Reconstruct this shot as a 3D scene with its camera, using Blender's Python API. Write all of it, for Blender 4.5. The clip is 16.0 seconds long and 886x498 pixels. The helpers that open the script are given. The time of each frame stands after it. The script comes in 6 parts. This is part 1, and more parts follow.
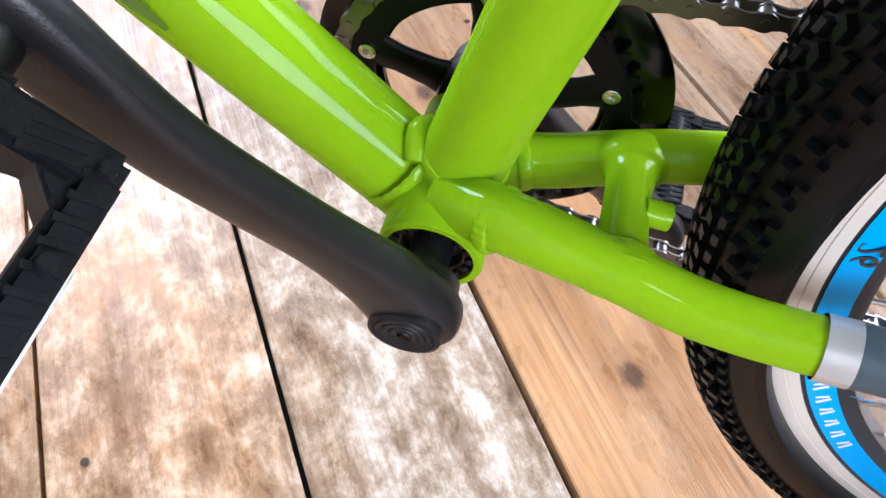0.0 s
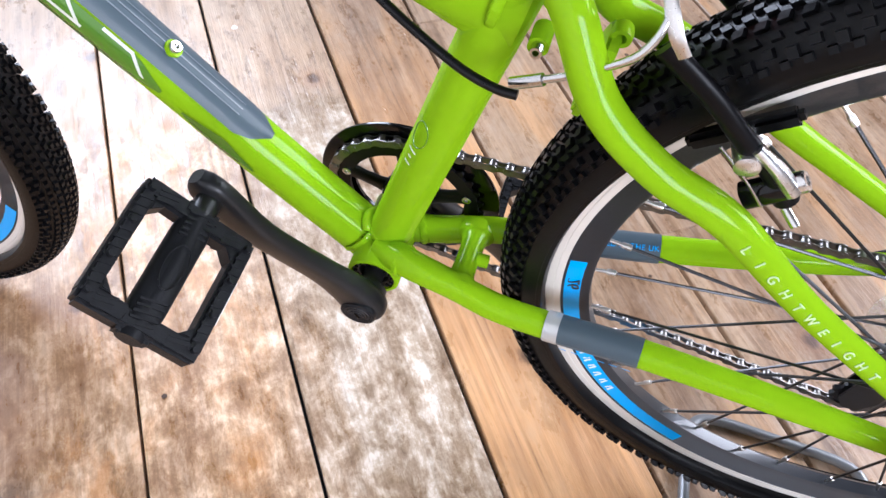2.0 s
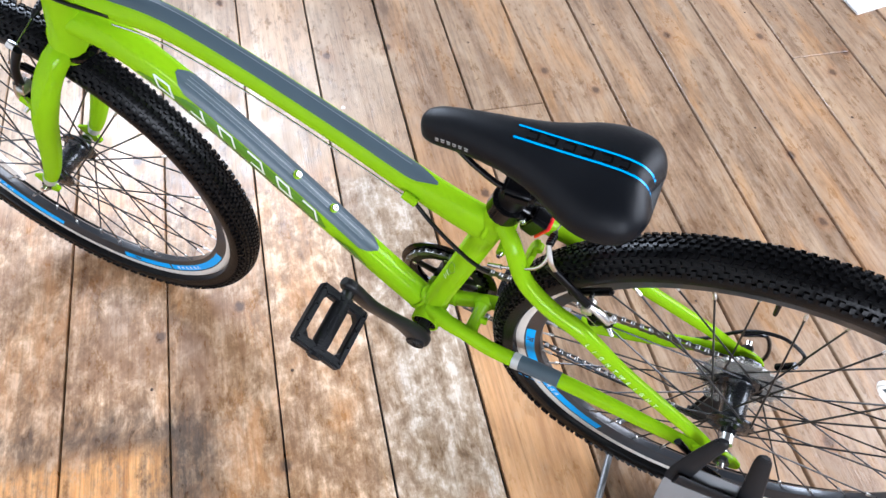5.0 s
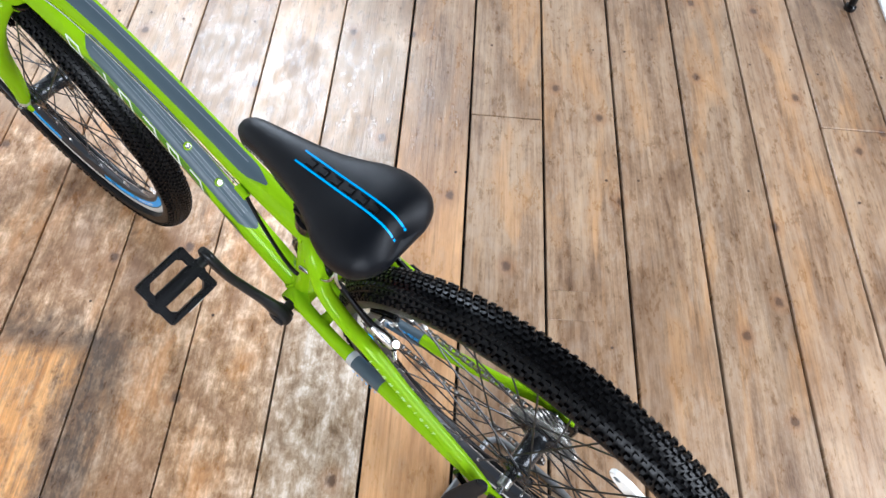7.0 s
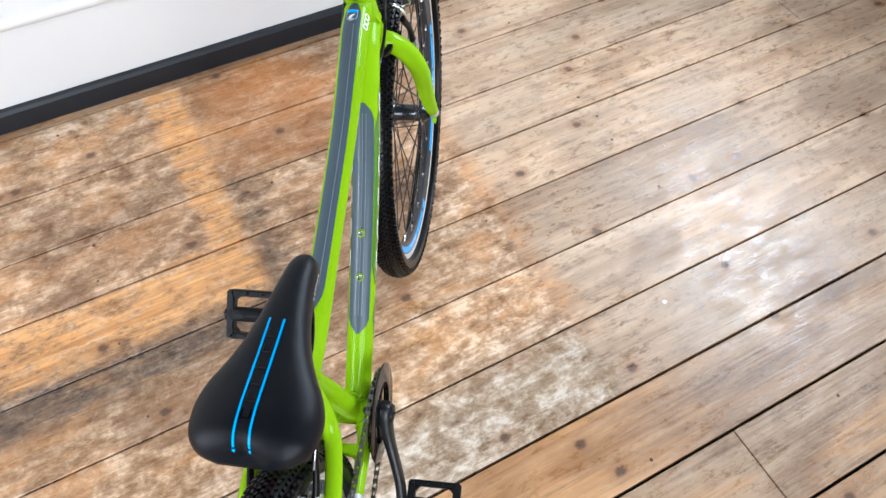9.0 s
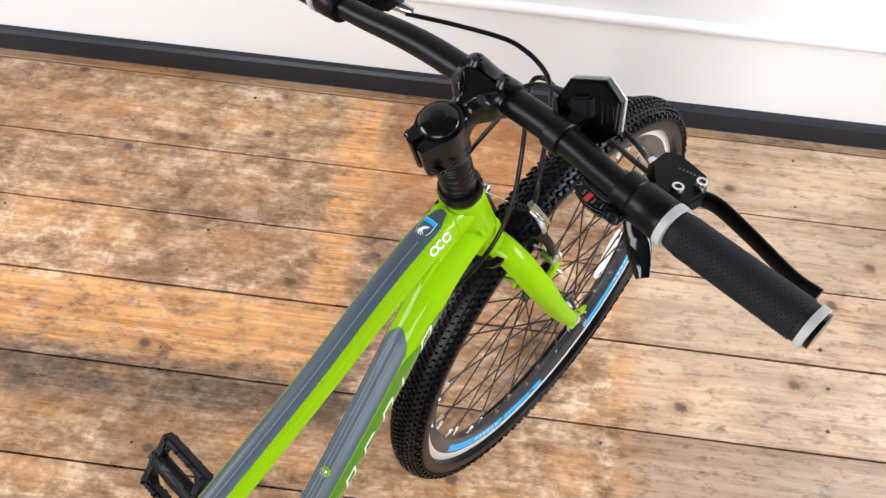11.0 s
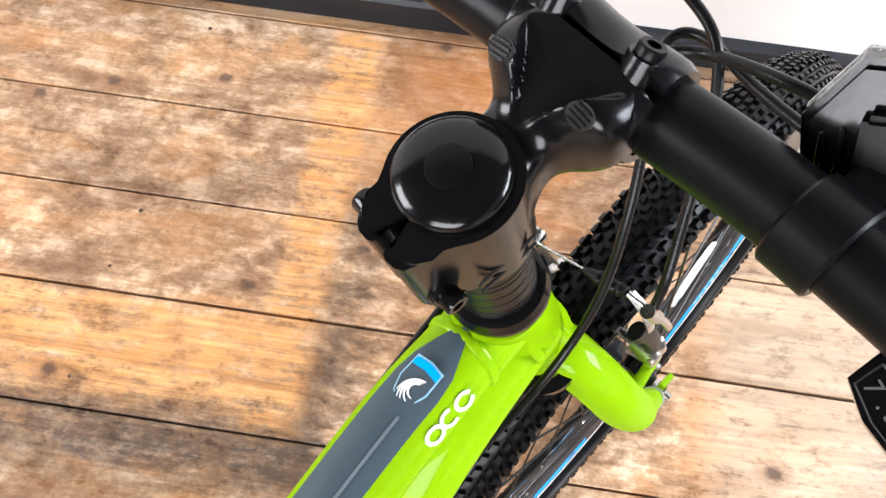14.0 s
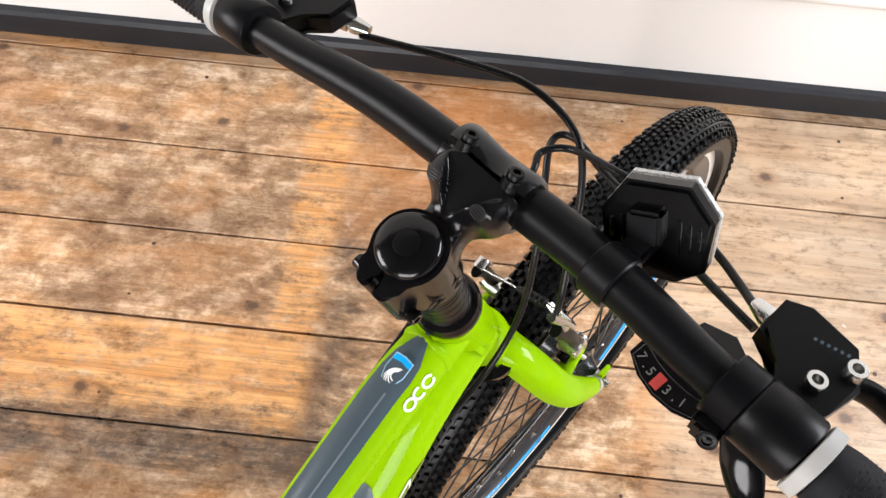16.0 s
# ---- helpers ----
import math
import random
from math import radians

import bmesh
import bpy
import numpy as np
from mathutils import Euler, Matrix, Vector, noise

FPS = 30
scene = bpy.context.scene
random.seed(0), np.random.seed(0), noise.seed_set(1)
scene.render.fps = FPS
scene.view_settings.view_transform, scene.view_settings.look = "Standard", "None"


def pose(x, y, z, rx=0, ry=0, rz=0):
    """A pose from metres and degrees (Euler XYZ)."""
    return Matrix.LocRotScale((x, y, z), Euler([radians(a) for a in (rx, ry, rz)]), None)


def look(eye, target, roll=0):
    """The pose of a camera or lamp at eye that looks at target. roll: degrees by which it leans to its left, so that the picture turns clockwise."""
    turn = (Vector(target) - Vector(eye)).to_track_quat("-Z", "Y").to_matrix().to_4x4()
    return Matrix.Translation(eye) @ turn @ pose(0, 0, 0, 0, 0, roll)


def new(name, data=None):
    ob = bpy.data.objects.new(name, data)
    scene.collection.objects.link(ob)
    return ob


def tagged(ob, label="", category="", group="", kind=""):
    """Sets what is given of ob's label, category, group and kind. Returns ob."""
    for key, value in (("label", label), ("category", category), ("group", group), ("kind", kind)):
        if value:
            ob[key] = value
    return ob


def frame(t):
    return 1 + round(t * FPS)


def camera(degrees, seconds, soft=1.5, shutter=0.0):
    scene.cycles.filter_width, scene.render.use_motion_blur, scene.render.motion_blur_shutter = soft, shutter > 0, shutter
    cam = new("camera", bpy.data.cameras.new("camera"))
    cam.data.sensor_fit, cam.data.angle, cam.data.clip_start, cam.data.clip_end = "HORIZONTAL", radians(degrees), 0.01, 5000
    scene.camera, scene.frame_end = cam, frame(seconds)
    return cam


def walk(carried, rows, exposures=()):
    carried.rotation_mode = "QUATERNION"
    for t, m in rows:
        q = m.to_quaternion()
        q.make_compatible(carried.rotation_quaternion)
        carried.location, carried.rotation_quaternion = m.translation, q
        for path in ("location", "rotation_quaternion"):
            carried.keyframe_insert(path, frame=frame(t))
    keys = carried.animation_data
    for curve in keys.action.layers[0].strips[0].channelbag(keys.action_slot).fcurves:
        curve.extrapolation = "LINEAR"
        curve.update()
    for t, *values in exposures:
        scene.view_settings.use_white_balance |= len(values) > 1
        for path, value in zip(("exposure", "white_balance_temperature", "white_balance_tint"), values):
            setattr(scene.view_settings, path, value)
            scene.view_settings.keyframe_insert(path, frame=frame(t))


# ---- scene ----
cam = camera(60.5, 16.0)
PATH = [
    (0, (0.3993, 0.2009, 0.5422), (0.6174, -0.8912, -0.8719), 4.54),
    (0.5, (0.3964, 0.2209, 0.5706), (0.6253, -0.8794, -0.8354), 4.17),
    (1, (0.3805, 0.2609, 0.6246), (0.6164, -0.8387, -0.7809), 4.41),
    (1.5, (0.3512, 0.3059, 0.7046), (0.5836, -0.7893, -0.7049), 5.15),
    (2, (0.3168, 0.3598, 0.7965), (0.5421, -0.7370, -0.6129), 6.20),
    (2.5, (0.2745, 0.3980, 0.8725), (0.4851, -0.7104, -0.5300), 7.88),
    (3, (0.2836, 0.4247, 0.9493), (0.4898, -0.6999, -0.4410), 9.15),
    (3.5, (0.3003, 0.4605, 1.0112), (0.5078, -0.6644, -0.3785), 9.95),
    (3.7, (0.3084, 0.4808, 1.0399), (0.5184, -0.6408, -0.3522), 10.02),
    (5.8, (0.1057, 0.5569, 1.3654), (0.5310, -0.3488, -0.1308), 2.22),
    (6, (0.0588, 0.5339, 1.3739), (0.4955, -0.3591, -0.1267), 2.30),
    (6.5, (-0.0141, 0.4588, 1.3816), (0.4383, -0.4225, -0.1212), 4.44),
    (7, (-0.0592, 0.3577, 1.3780), (0.4825, -0.4500, -0.1366), 6.20),
    (7.5, (-0.0806, 0.2247, 1.4136), (0.6440, -0.4102, -0.1069), 6.10),
    (8, (-0.0879, 0.0862, 1.4234), (0.8294, -0.2798, -0.0815), 3.90),
    (8.5, (-0.1193, -0.0783, 1.4516), (0.8888, -0.1866, -0.0356), 3.01),
    (9, (-0.0142, -0.1724, 1.4459), (1.0060, -0.0908, -0.0348), 3.18),
    (9.5, (0.1766, -0.2315, 1.4461), (1.1831, -0.0307, -0.0326), 6.00),
    (10, (0.3413, -0.2576, 1.4330), (1.2701, 0.1405, -0.0565), 6.86),
    (10.2, (0.3865, -0.2797, 1.4225), (1.2662, 0.2035, -0.0717), 6.53),
    (12.3, (0.6904, -0.0968, 1.2080), (1.3420, 0.5253, -0.3504), 2.53),
    (12.5, (0.7039, -0.0939, 1.1785), (1.3487, 0.5124, -0.3888), 3.42),
    (13, (0.7446, -0.0661, 1.1400), (1.3692, 0.5136, -0.4455), 4.24),
    (13.5, (0.7643, -0.0465, 1.1237), (1.3727, 0.5029, -0.4788), 3.91),
    (14, (0.7661, -0.0230, 1.0686), (1.3670, 0.4840, -0.5506), 4.25),
    (14.5, (0.7728, -0.0113, 1.0657), (1.3761, 0.4623, -0.5627), 5.46),
    (15, (0.7701, -0.0147, 1.1264), (1.3828, 0.4479, -0.5017), 6.34),
    (15.5, (0.7540, -0.0480, 1.1918), (1.3747, 0.4279, -0.4294), 5.42),
    (16, (0.7285, -0.0693, 1.2254), (1.3662, 0.4251, -0.3836), 4.07),
]
TONE = [(0, 0.28, 5600, 17), (3.7, 0.28, 5600, 15), (5.8, 0.11, 5600, 11), (8.5, 0.01, 5700, 9), (10, -0.04, 5700, 9), (12.3, 0.06, 6900, 22), (13.2, 0.20, 6900, 23), (13.6, 0.30, 6700, 20), (14, 0.40, 6200, 14), (14.8, 0.52, 5900, 10), (15.4, 0.38, 5800, 10), (16, 0.12, 6500, 14)]
walk(cam, [(t, look(eye, target, roll)) for t, eye, target, roll in PATH], TONE)

# ---- world, light, exposure ----
PLANK_DIR = radians(-54.3)
world = bpy.data.worlds.new("daylight")
scene.world = world
world.use_nodes = True
sky = world.node_tree.nodes.new("ShaderNodeTexSky")
sky.sky_type, sky.sun_disc = "NISHITA", False
sky.sun_elevation, sky.sun_rotation = radians(35), radians(120)
world.node_tree.links.new(sky.outputs[0], world.node_tree.nodes["Background"].inputs[0])
world.node_tree.nodes["Background"].inputs[1].default_value = 0.12


def area_light(name, eye, target, width, height, power, color):
    lamp = bpy.data.lights.new(name, "AREA")
    lamp.shape, lamp.size, lamp.size_y, lamp.energy, lamp.color = "RECTANGLE", width, height, power, color
    ob = new(name, lamp)
    ob.matrix_world = look(eye, target)
    return ob


area_light("window_light_front", (2.452, -1.612, 1.80), (1.868, -0.800, 1.72), 1.40, 1.05, 106, (0.92, 0.97, 1.0))
# two added fill lamps that brighten floor and bike; no source is seen there
area_light("window_light_south", (-2.42, -1.45, 1.75), (0.5, 0.3, 0.5), 2.6, 1.6, 168, (1.0, 0.98, 0.95))
area_light("window_light_back", (-1.95, 2.75, 1.75), (0.4, 0.2, 0.4), 1.9, 1.5, 148, (1.0, 0.98, 0.95))
scene.view_settings.exposure = 0.0

# ---- materials ----
def material(name, color, rough=0.5, metal=0.0, coat=0.0, vary=0.12, scale=40.0, bump=0.05, bump_scale=300.0, rough_vary=0.1, spec=0.5):
    m = bpy.data.materials.new(name)
    m.use_nodes = True
    nt = m.node_tree
    b = nt.nodes["Principled BSDF"]
    tc = nt.nodes.new("ShaderNodeTexCoord")
    n1 = nt.nodes.new("ShaderNodeTexNoise")
    n1.inputs["Scale"].default_value, n1.inputs["Detail"].default_value = scale, 6
    nt.links.new(tc.outputs["Object"], n1.inputs["Vector"])
    ramp = nt.nodes.new("ShaderNodeMix")
    ramp.data_type = "RGBA"
    ramp.inputs[6].default_value = (*[c * (1 - vary) for c in color], 1)
    ramp.inputs[7].default_value = (*[min(1, c * (1 + vary)) for c in color], 1)
    nt.links.new(n1.outputs["Fac"], ramp.inputs[0])
    nt.links.new(ramp.outputs[2], b.inputs["Base Color"])
    mr = nt.nodes.new("ShaderNodeMapRange")
    mr.inputs[3].default_value, mr.inputs[4].default_value = max(0.02, rough - rough_vary), min(1, rough + rough_vary)
    n2 = nt.nodes.new("ShaderNodeTexNoise")
    n2.inputs["Scale"].default_value, n2.inputs["Detail"].default_value = bump_scale, 4
    nt.links.new(tc.outputs["Object"], n2.inputs["Vector"])
    nt.links.new(n2.outputs["Fac"], mr.inputs[0])
    nt.links.new(mr.outputs[0], b.inputs["Roughness"])
    b.inputs["Metallic"].default_value = metal
    b.inputs["Coat Weight"].default_value = coat
    b.inputs["Coat Roughness"].default_value = 0.04
    b.inputs["Specular IOR Level"].default_value = spec
    if bump > 0:
        bp = nt.nodes.new("ShaderNodeBump")
        bp.inputs["Strength"].default_value, bp.inputs["Distance"].default_value = bump, 0.001
        nt.links.new(n2.outputs["Fac"], bp.inputs["Height"])
        nt.links.new(bp.outputs[0], b.inputs["Normal"])
    return m


GREEN = material("lime_green_paint", (0.203, 0.385, 0.0004), 0.5, 0.0, 0.22, 0.06, 25, 0.015, 400, 0.05, 0.0)
BLACK = material("black_anodised", (0.0026, 0.0026, 0.0032), 0.34, 0.0, 0.0, 0.25, 60, 0.05, 900, 0.06, 0.12)
STEMBLACK = material("satin_black_stem", (0.003, 0.003, 0.0036), 0.2, 0.0, 0.0, 0.2, 60, 0.04, 700, 0.05, 0.26)
GLOSSBLACK = material("gloss_black_plastic", (0.0022, 0.0022, 0.0026), 0.14, 0.0, 0.0, 0.2, 60, 0.02, 500, 0.06, 0.3)
PLASTIC = material("black_pedal_plastic", (0.0095, 0.010, 0.0115), 0.42, 0.0, 0.0, 0.25, 80, 0.15, 900, 0.1, 0.16)
RUBBER = material("tyre_rubber", (0.0024, 0.0025, 0.0029), 0.33, 0.0, 0.0, 0.3, 50, 0.12, 700, 0.1, 0.14)
SADDLE = material("black_vinyl", (0.0030, 0.0038, 0.0056), 0.40, 0.0, 0.0, 0.15, 30, 0.25, 1600, 0.06, 0.15)
GREY = material("grey_decal", (0.055, 0.078, 0.095), 0.40, 0.0, 0.05, 0.06, 30, 0.02, 400, 0.05, 0.22)
PIN = material("pale_pinstripe", (0.14, 0.165, 0.19), 0.4, 0.0, 0.1, 0.06, 30, 0.02, 400, 0.05)
RINGGREY = material("pale_grey_plastic", (0.33, 0.33, 0.32), 0.4, 0.0, 0.0, 0.06, 30, 0.02)
SILVERDEC = material("silver_decal", (0.42, 0.43, 0.42), 0.3, 0.3, 0.6, 0.06, 30, 0.02, 400, 0.05)
DARKGREEN = material("dark_green_decal", (0.055, 0.17, 0.004), 0.25, 0.0, 0.8, 0.06, 30, 0.02, 400, 0.05)
WHITE = material("white_decal", (0.8, 0.82, 0.8), 0.3, 0.0, 0.5, 0.03, 30, 0.0)
PALEBLUE = material("pale_blue_decal", (0.35, 0.62, 0.78), 0.3, 0.0, 0.2, 0.04, 30, 0.0)
PALEDEC = material("pale_silver_decal", (0.62, 0.66, 0.60), 0.3, 0.1, 0.3, 0.04, 30, 0.0)
BLUE = material("blue_decal", (0.0, 0.33, 0.80), 0.3, 0.0, 0.1, 0.06, 30, 0.02, 400, 0.05, 0.25)
ALLOY = material("brushed_alloy", (0.62, 0.61, 0.59), 0.3, 1.0, 0.0, 0.1, 60, 0.06, 900)
STEEL = material("steel", (0.55, 0.55, 0.54), 0.22, 1.0, 0.0, 0.15, 80, 0.05, 900)
CHAIN = material("chain_steel", (0.20, 0.19, 0.18), 0.35, 1.0, 0.0, 0.25, 200, 0.05, 900)
DARKSTEEL = material("dark_steel", (0.05, 0.05, 0.052), 0.35, 0.9, 0.0, 0.2, 80, 0.05, 900)
RED = material("red_reflector", (0.55, 0.012, 0.01), 0.2, 0.0, 0.5, 0.1, 300, 0.1, 500)
REFLECT = material("white_reflector", (0.85, 0.84, 0.8), 0.3, 0.0, 0.5, 0.05, 200, 0.15, 600)
GALV = material("galvanised_steel", (0.216, 0.222, 0.228), 0.45, 0.75, 0.0, 0.15, 35, 0.05, 500)
WALLPAINT = material("white_wall_paint", (0.705, 0.697, 0.679), 0.55, 0.0, 0.0, 0.03, 3, 0.08, 120)
SKIRT = material("black_skirting_paint", (0.013, 0.015, 0.019), 0.4, 0.0, 0.0, 0.3, 12, 0.15, 150, 0.1, 0.35)
CEIL = material("dark_ceiling", (0.045, 0.04, 0.035), 0.7, 0.0, 0.0, 0.1, 3, 0.05, 100)
# wall colour darkened for unseen walls, so that they bounce less light
LOW_BOUNCE = material("low_bounce_wall", (0.22, 0.21, 0.20), 0.6, 0.0, 0.0, 0.06, 3, 0.08, 120)


# ---- building helpers ----
def part(name, bm, mat, parent=None, label="", smooth=True, m=None):
    me = bpy.data.meshes.new(name)
    bmesh.ops.recalc_face_normals(bm, faces=bm.faces)
    bm.to_mesh(me)
    bm.free()
    return place(name, me, mat, parent, label, smooth, m)


def place(name, me, mat, parent=None, label="", smooth=True, m=None):
    if mat and not me.materials:
        me.materials.append(mat)
    if smooth:
        me.polygons.foreach_set("use_smooth", [True] * len(me.polygons))
        me.set_sharp_from_angle(angle=radians(38))
    ob = new(name, me)
    if parent:
        ob.parent = parent
    if m:
        ob.matrix_basis = m
    if label:
        ob["label"] = label
    return ob


def spline(pts, n=8):
    """Catmull-Rom through the points; each point may carry further values."""
    p = [np.array(q, float) for q in pts]
    p = [2 * p[0] - p[1]] + p + [2 * p[-1] - p[-2]]
    out = []
    for i in range(1, len(p) - 2):
        a, b, c, d = p[i - 1:i + 3]
        for k in range(n):
            t = k / n
            out.append(0.5 * (2 * b + (c - a) * t + (2 * a - 5 * b + 4 * c - d) * t * t + (3 * b - a - 3 * c + d) * t ** 3))
    out.append(p[-2])
    return out


def sweep(bm, pts, seg=20, up=(0, 1, 0), cap=True, section=None):
    """Sweeps an oval along points (x, y, z, a, b): half axis a along the side given by up, b across it."""
    rings = []
    P = [np.array(q[:3], float) for q in pts]
    for i, q in enumerate(pts):
        t = P[min(i + 1, len(P) - 1)] - P[max(i - 1, 0)]
        if np.linalg.norm(t) < 1e-9:
            t = P[-1] - P[0]
        t = t / np.linalg.norm(t)
        s = np.array(up, float) - t * np.dot(up, t)
        s = s / np.linalg.norm(s)
        w = np.cross(t, s)
        a, b = (q[3], q[4]) if len(q) > 4 else (q[3], q[3])
        if section:
            ring = [bm.verts.new(P[i] + s * u * a + w * v * b) for u, v in section]
        else:
            ring = [bm.verts.new(P[i] + s * math.cos(k * math.tau / seg) * a + w * math.sin(k * math.tau / seg) * b) for k in range(seg)]
        rings.append(ring)
    n = len(rings[0])
    for r0, r1 in zip(rings, rings[1:]):
        for k in range(n):
            bm.faces.new((r0[k], r0[(k + 1) % n], r1[(k + 1) % n], r1[k]))
    if cap:
        bm.faces.new(rings[0][::-1])
        bm.faces.new(rings[-1])
    return bm


def tube(pts, seg=20, n=8, up=(0, 1, 0), cap=True):
    return sweep(bmesh.new(), spline(pts, n) if len(pts) > 2 else pts, seg, up, cap)


def revolve(profile, seg=48, closed=False, axis="y", center=(0, 0, 0), arc=(0.0, math.tau), bm=None):
    """Turns a profile of (radius, along) round an axis."""
    bm = bm or bmesh.new()
    full = abs(arc[1] - arc[0] - math.tau) < 1e-6
    steps = seg if full else seg + 1
    rings = []
    for k in range(steps):
        a = arc[0] + (arc[1] - arc[0]) * k / seg
        c, s = math.cos(a), math.sin(a)
        ring = []
        for r, h in profile:
            v = {"y": (r * c, h, r * s), "z": (r * c, r * s, h), "x": (h, r * c, r * s)}[axis]
            ring.append(bm.verts.new(Vector(v) + Vector(center)))
        rings.append(ring)
    m = len(profile)
    for k in range(seg):
        r0, r1 = rings[k], rings[(k + 1) % steps]
        for j in range(m if closed else m - 1):
            bm.faces.new((r0[j], r0[(j + 1) % m], r1[(j + 1) % m], r1[j]))
    if not full and closed:
        bm.faces.new(rings[0])
        bm.faces.new(rings[-1][::-1])
    bmesh.ops.remove_doubles(bm, verts=[v for v in bm.verts], dist=1e-6)
    return bm


def box(bm, size, m=None, bevel=0.0, seg=2):
    r = bmesh.ops.create_cube(bm, size=1.0)
    vs = r["verts"]
    bmesh.ops.scale(bm, vec=size, verts=vs)
    if bevel:
        es = list({e for v in vs for e in v.link_edges})
        o = bmesh.ops.bevel(bm, geom=es, offset=bevel, segments=seg, affect="EDGES")
        vs = list({v for f in o["faces"] for v in f.verts} | {v for v in vs if v.is_valid})
    if m:
        bmesh.ops.transform(bm, matrix=m, verts=vs)
    return bm


def prism(outline, depth, m=None, bevel=0.0, bm=None):
    """A plate from a flat outline in x, y, depth thick in z."""
    bm = bm or bmesh.new()
    lo = [bm.verts.new((x, y, -depth / 2)) for x, y in outline]
    hi = [bm.verts.new((x, y, depth / 2)) for x, y in outline]
    n = len(lo)
    fs = [bm.faces.new(lo[::-1]), bm.faces.new(hi)]
    fs += [bm.faces.new((lo[k], lo[(k + 1) % n], hi[(k + 1) % n], hi[k])) for k in range(n)]
    vs = lo + hi
    if bevel:
        es = list(set(fs[0].edges) | set(fs[1].edges))
        o = bmesh.ops.bevel(bm, geom=es, offset=bevel, segments=2, affect="EDGES")
        vs = list({v for f in o["faces"] for v in f.verts} | {v for v in vs if v.is_valid})
    if m:
        bmesh.ops.transform(bm, matrix=m, verts=vs)
    return bm


def rod(a, b, r, seg=12, r2=None):
    return sweep(bmesh.new(), [(*a, r, r), (*b, r2 or r, r2 or r)], seg, up=(0.31, 0.87, 0.38))


def frame_at(origin, xa, ya):
    """A matrix with its x axis along xa and y axis near ya."""
    xa = Vector(xa).normalized()
    za = xa.cross(Vector(ya)).normalized()
    ya = za.cross(xa)
    return Matrix.Translation(origin) @ Matrix((xa, ya, za)).transposed().to_4x4()


# ---- room ----
ROOM = Matrix.Rotation(PLANK_DIR, 4, "Z")  # room x runs along the planks, room y towards the panelled wall
WALL_Y = 1.562
floor = tagged(new("floor"), "old worn pine floorboards with paint stains and dark gaps", "floor", kind="structure")
floor.matrix_basis = ROOM
SEAMS = [-3.05, -2.88, -2.70, -2.53, -2.35, -2.18, -2.0, -1.83, -1.65, -1.48, -1.31, -1.135, -0.962, -0.788, -0.613, -0.443, -0.27, -0.09, 0.088, 0.255, 0.437, 0.612, 0.80, 0.979, 1.149, 1.327, 1.535, 1.71, 1.88, 2.06, 2.24, 2.41, 2.59]
U0, U1 = -3.0, 2.38


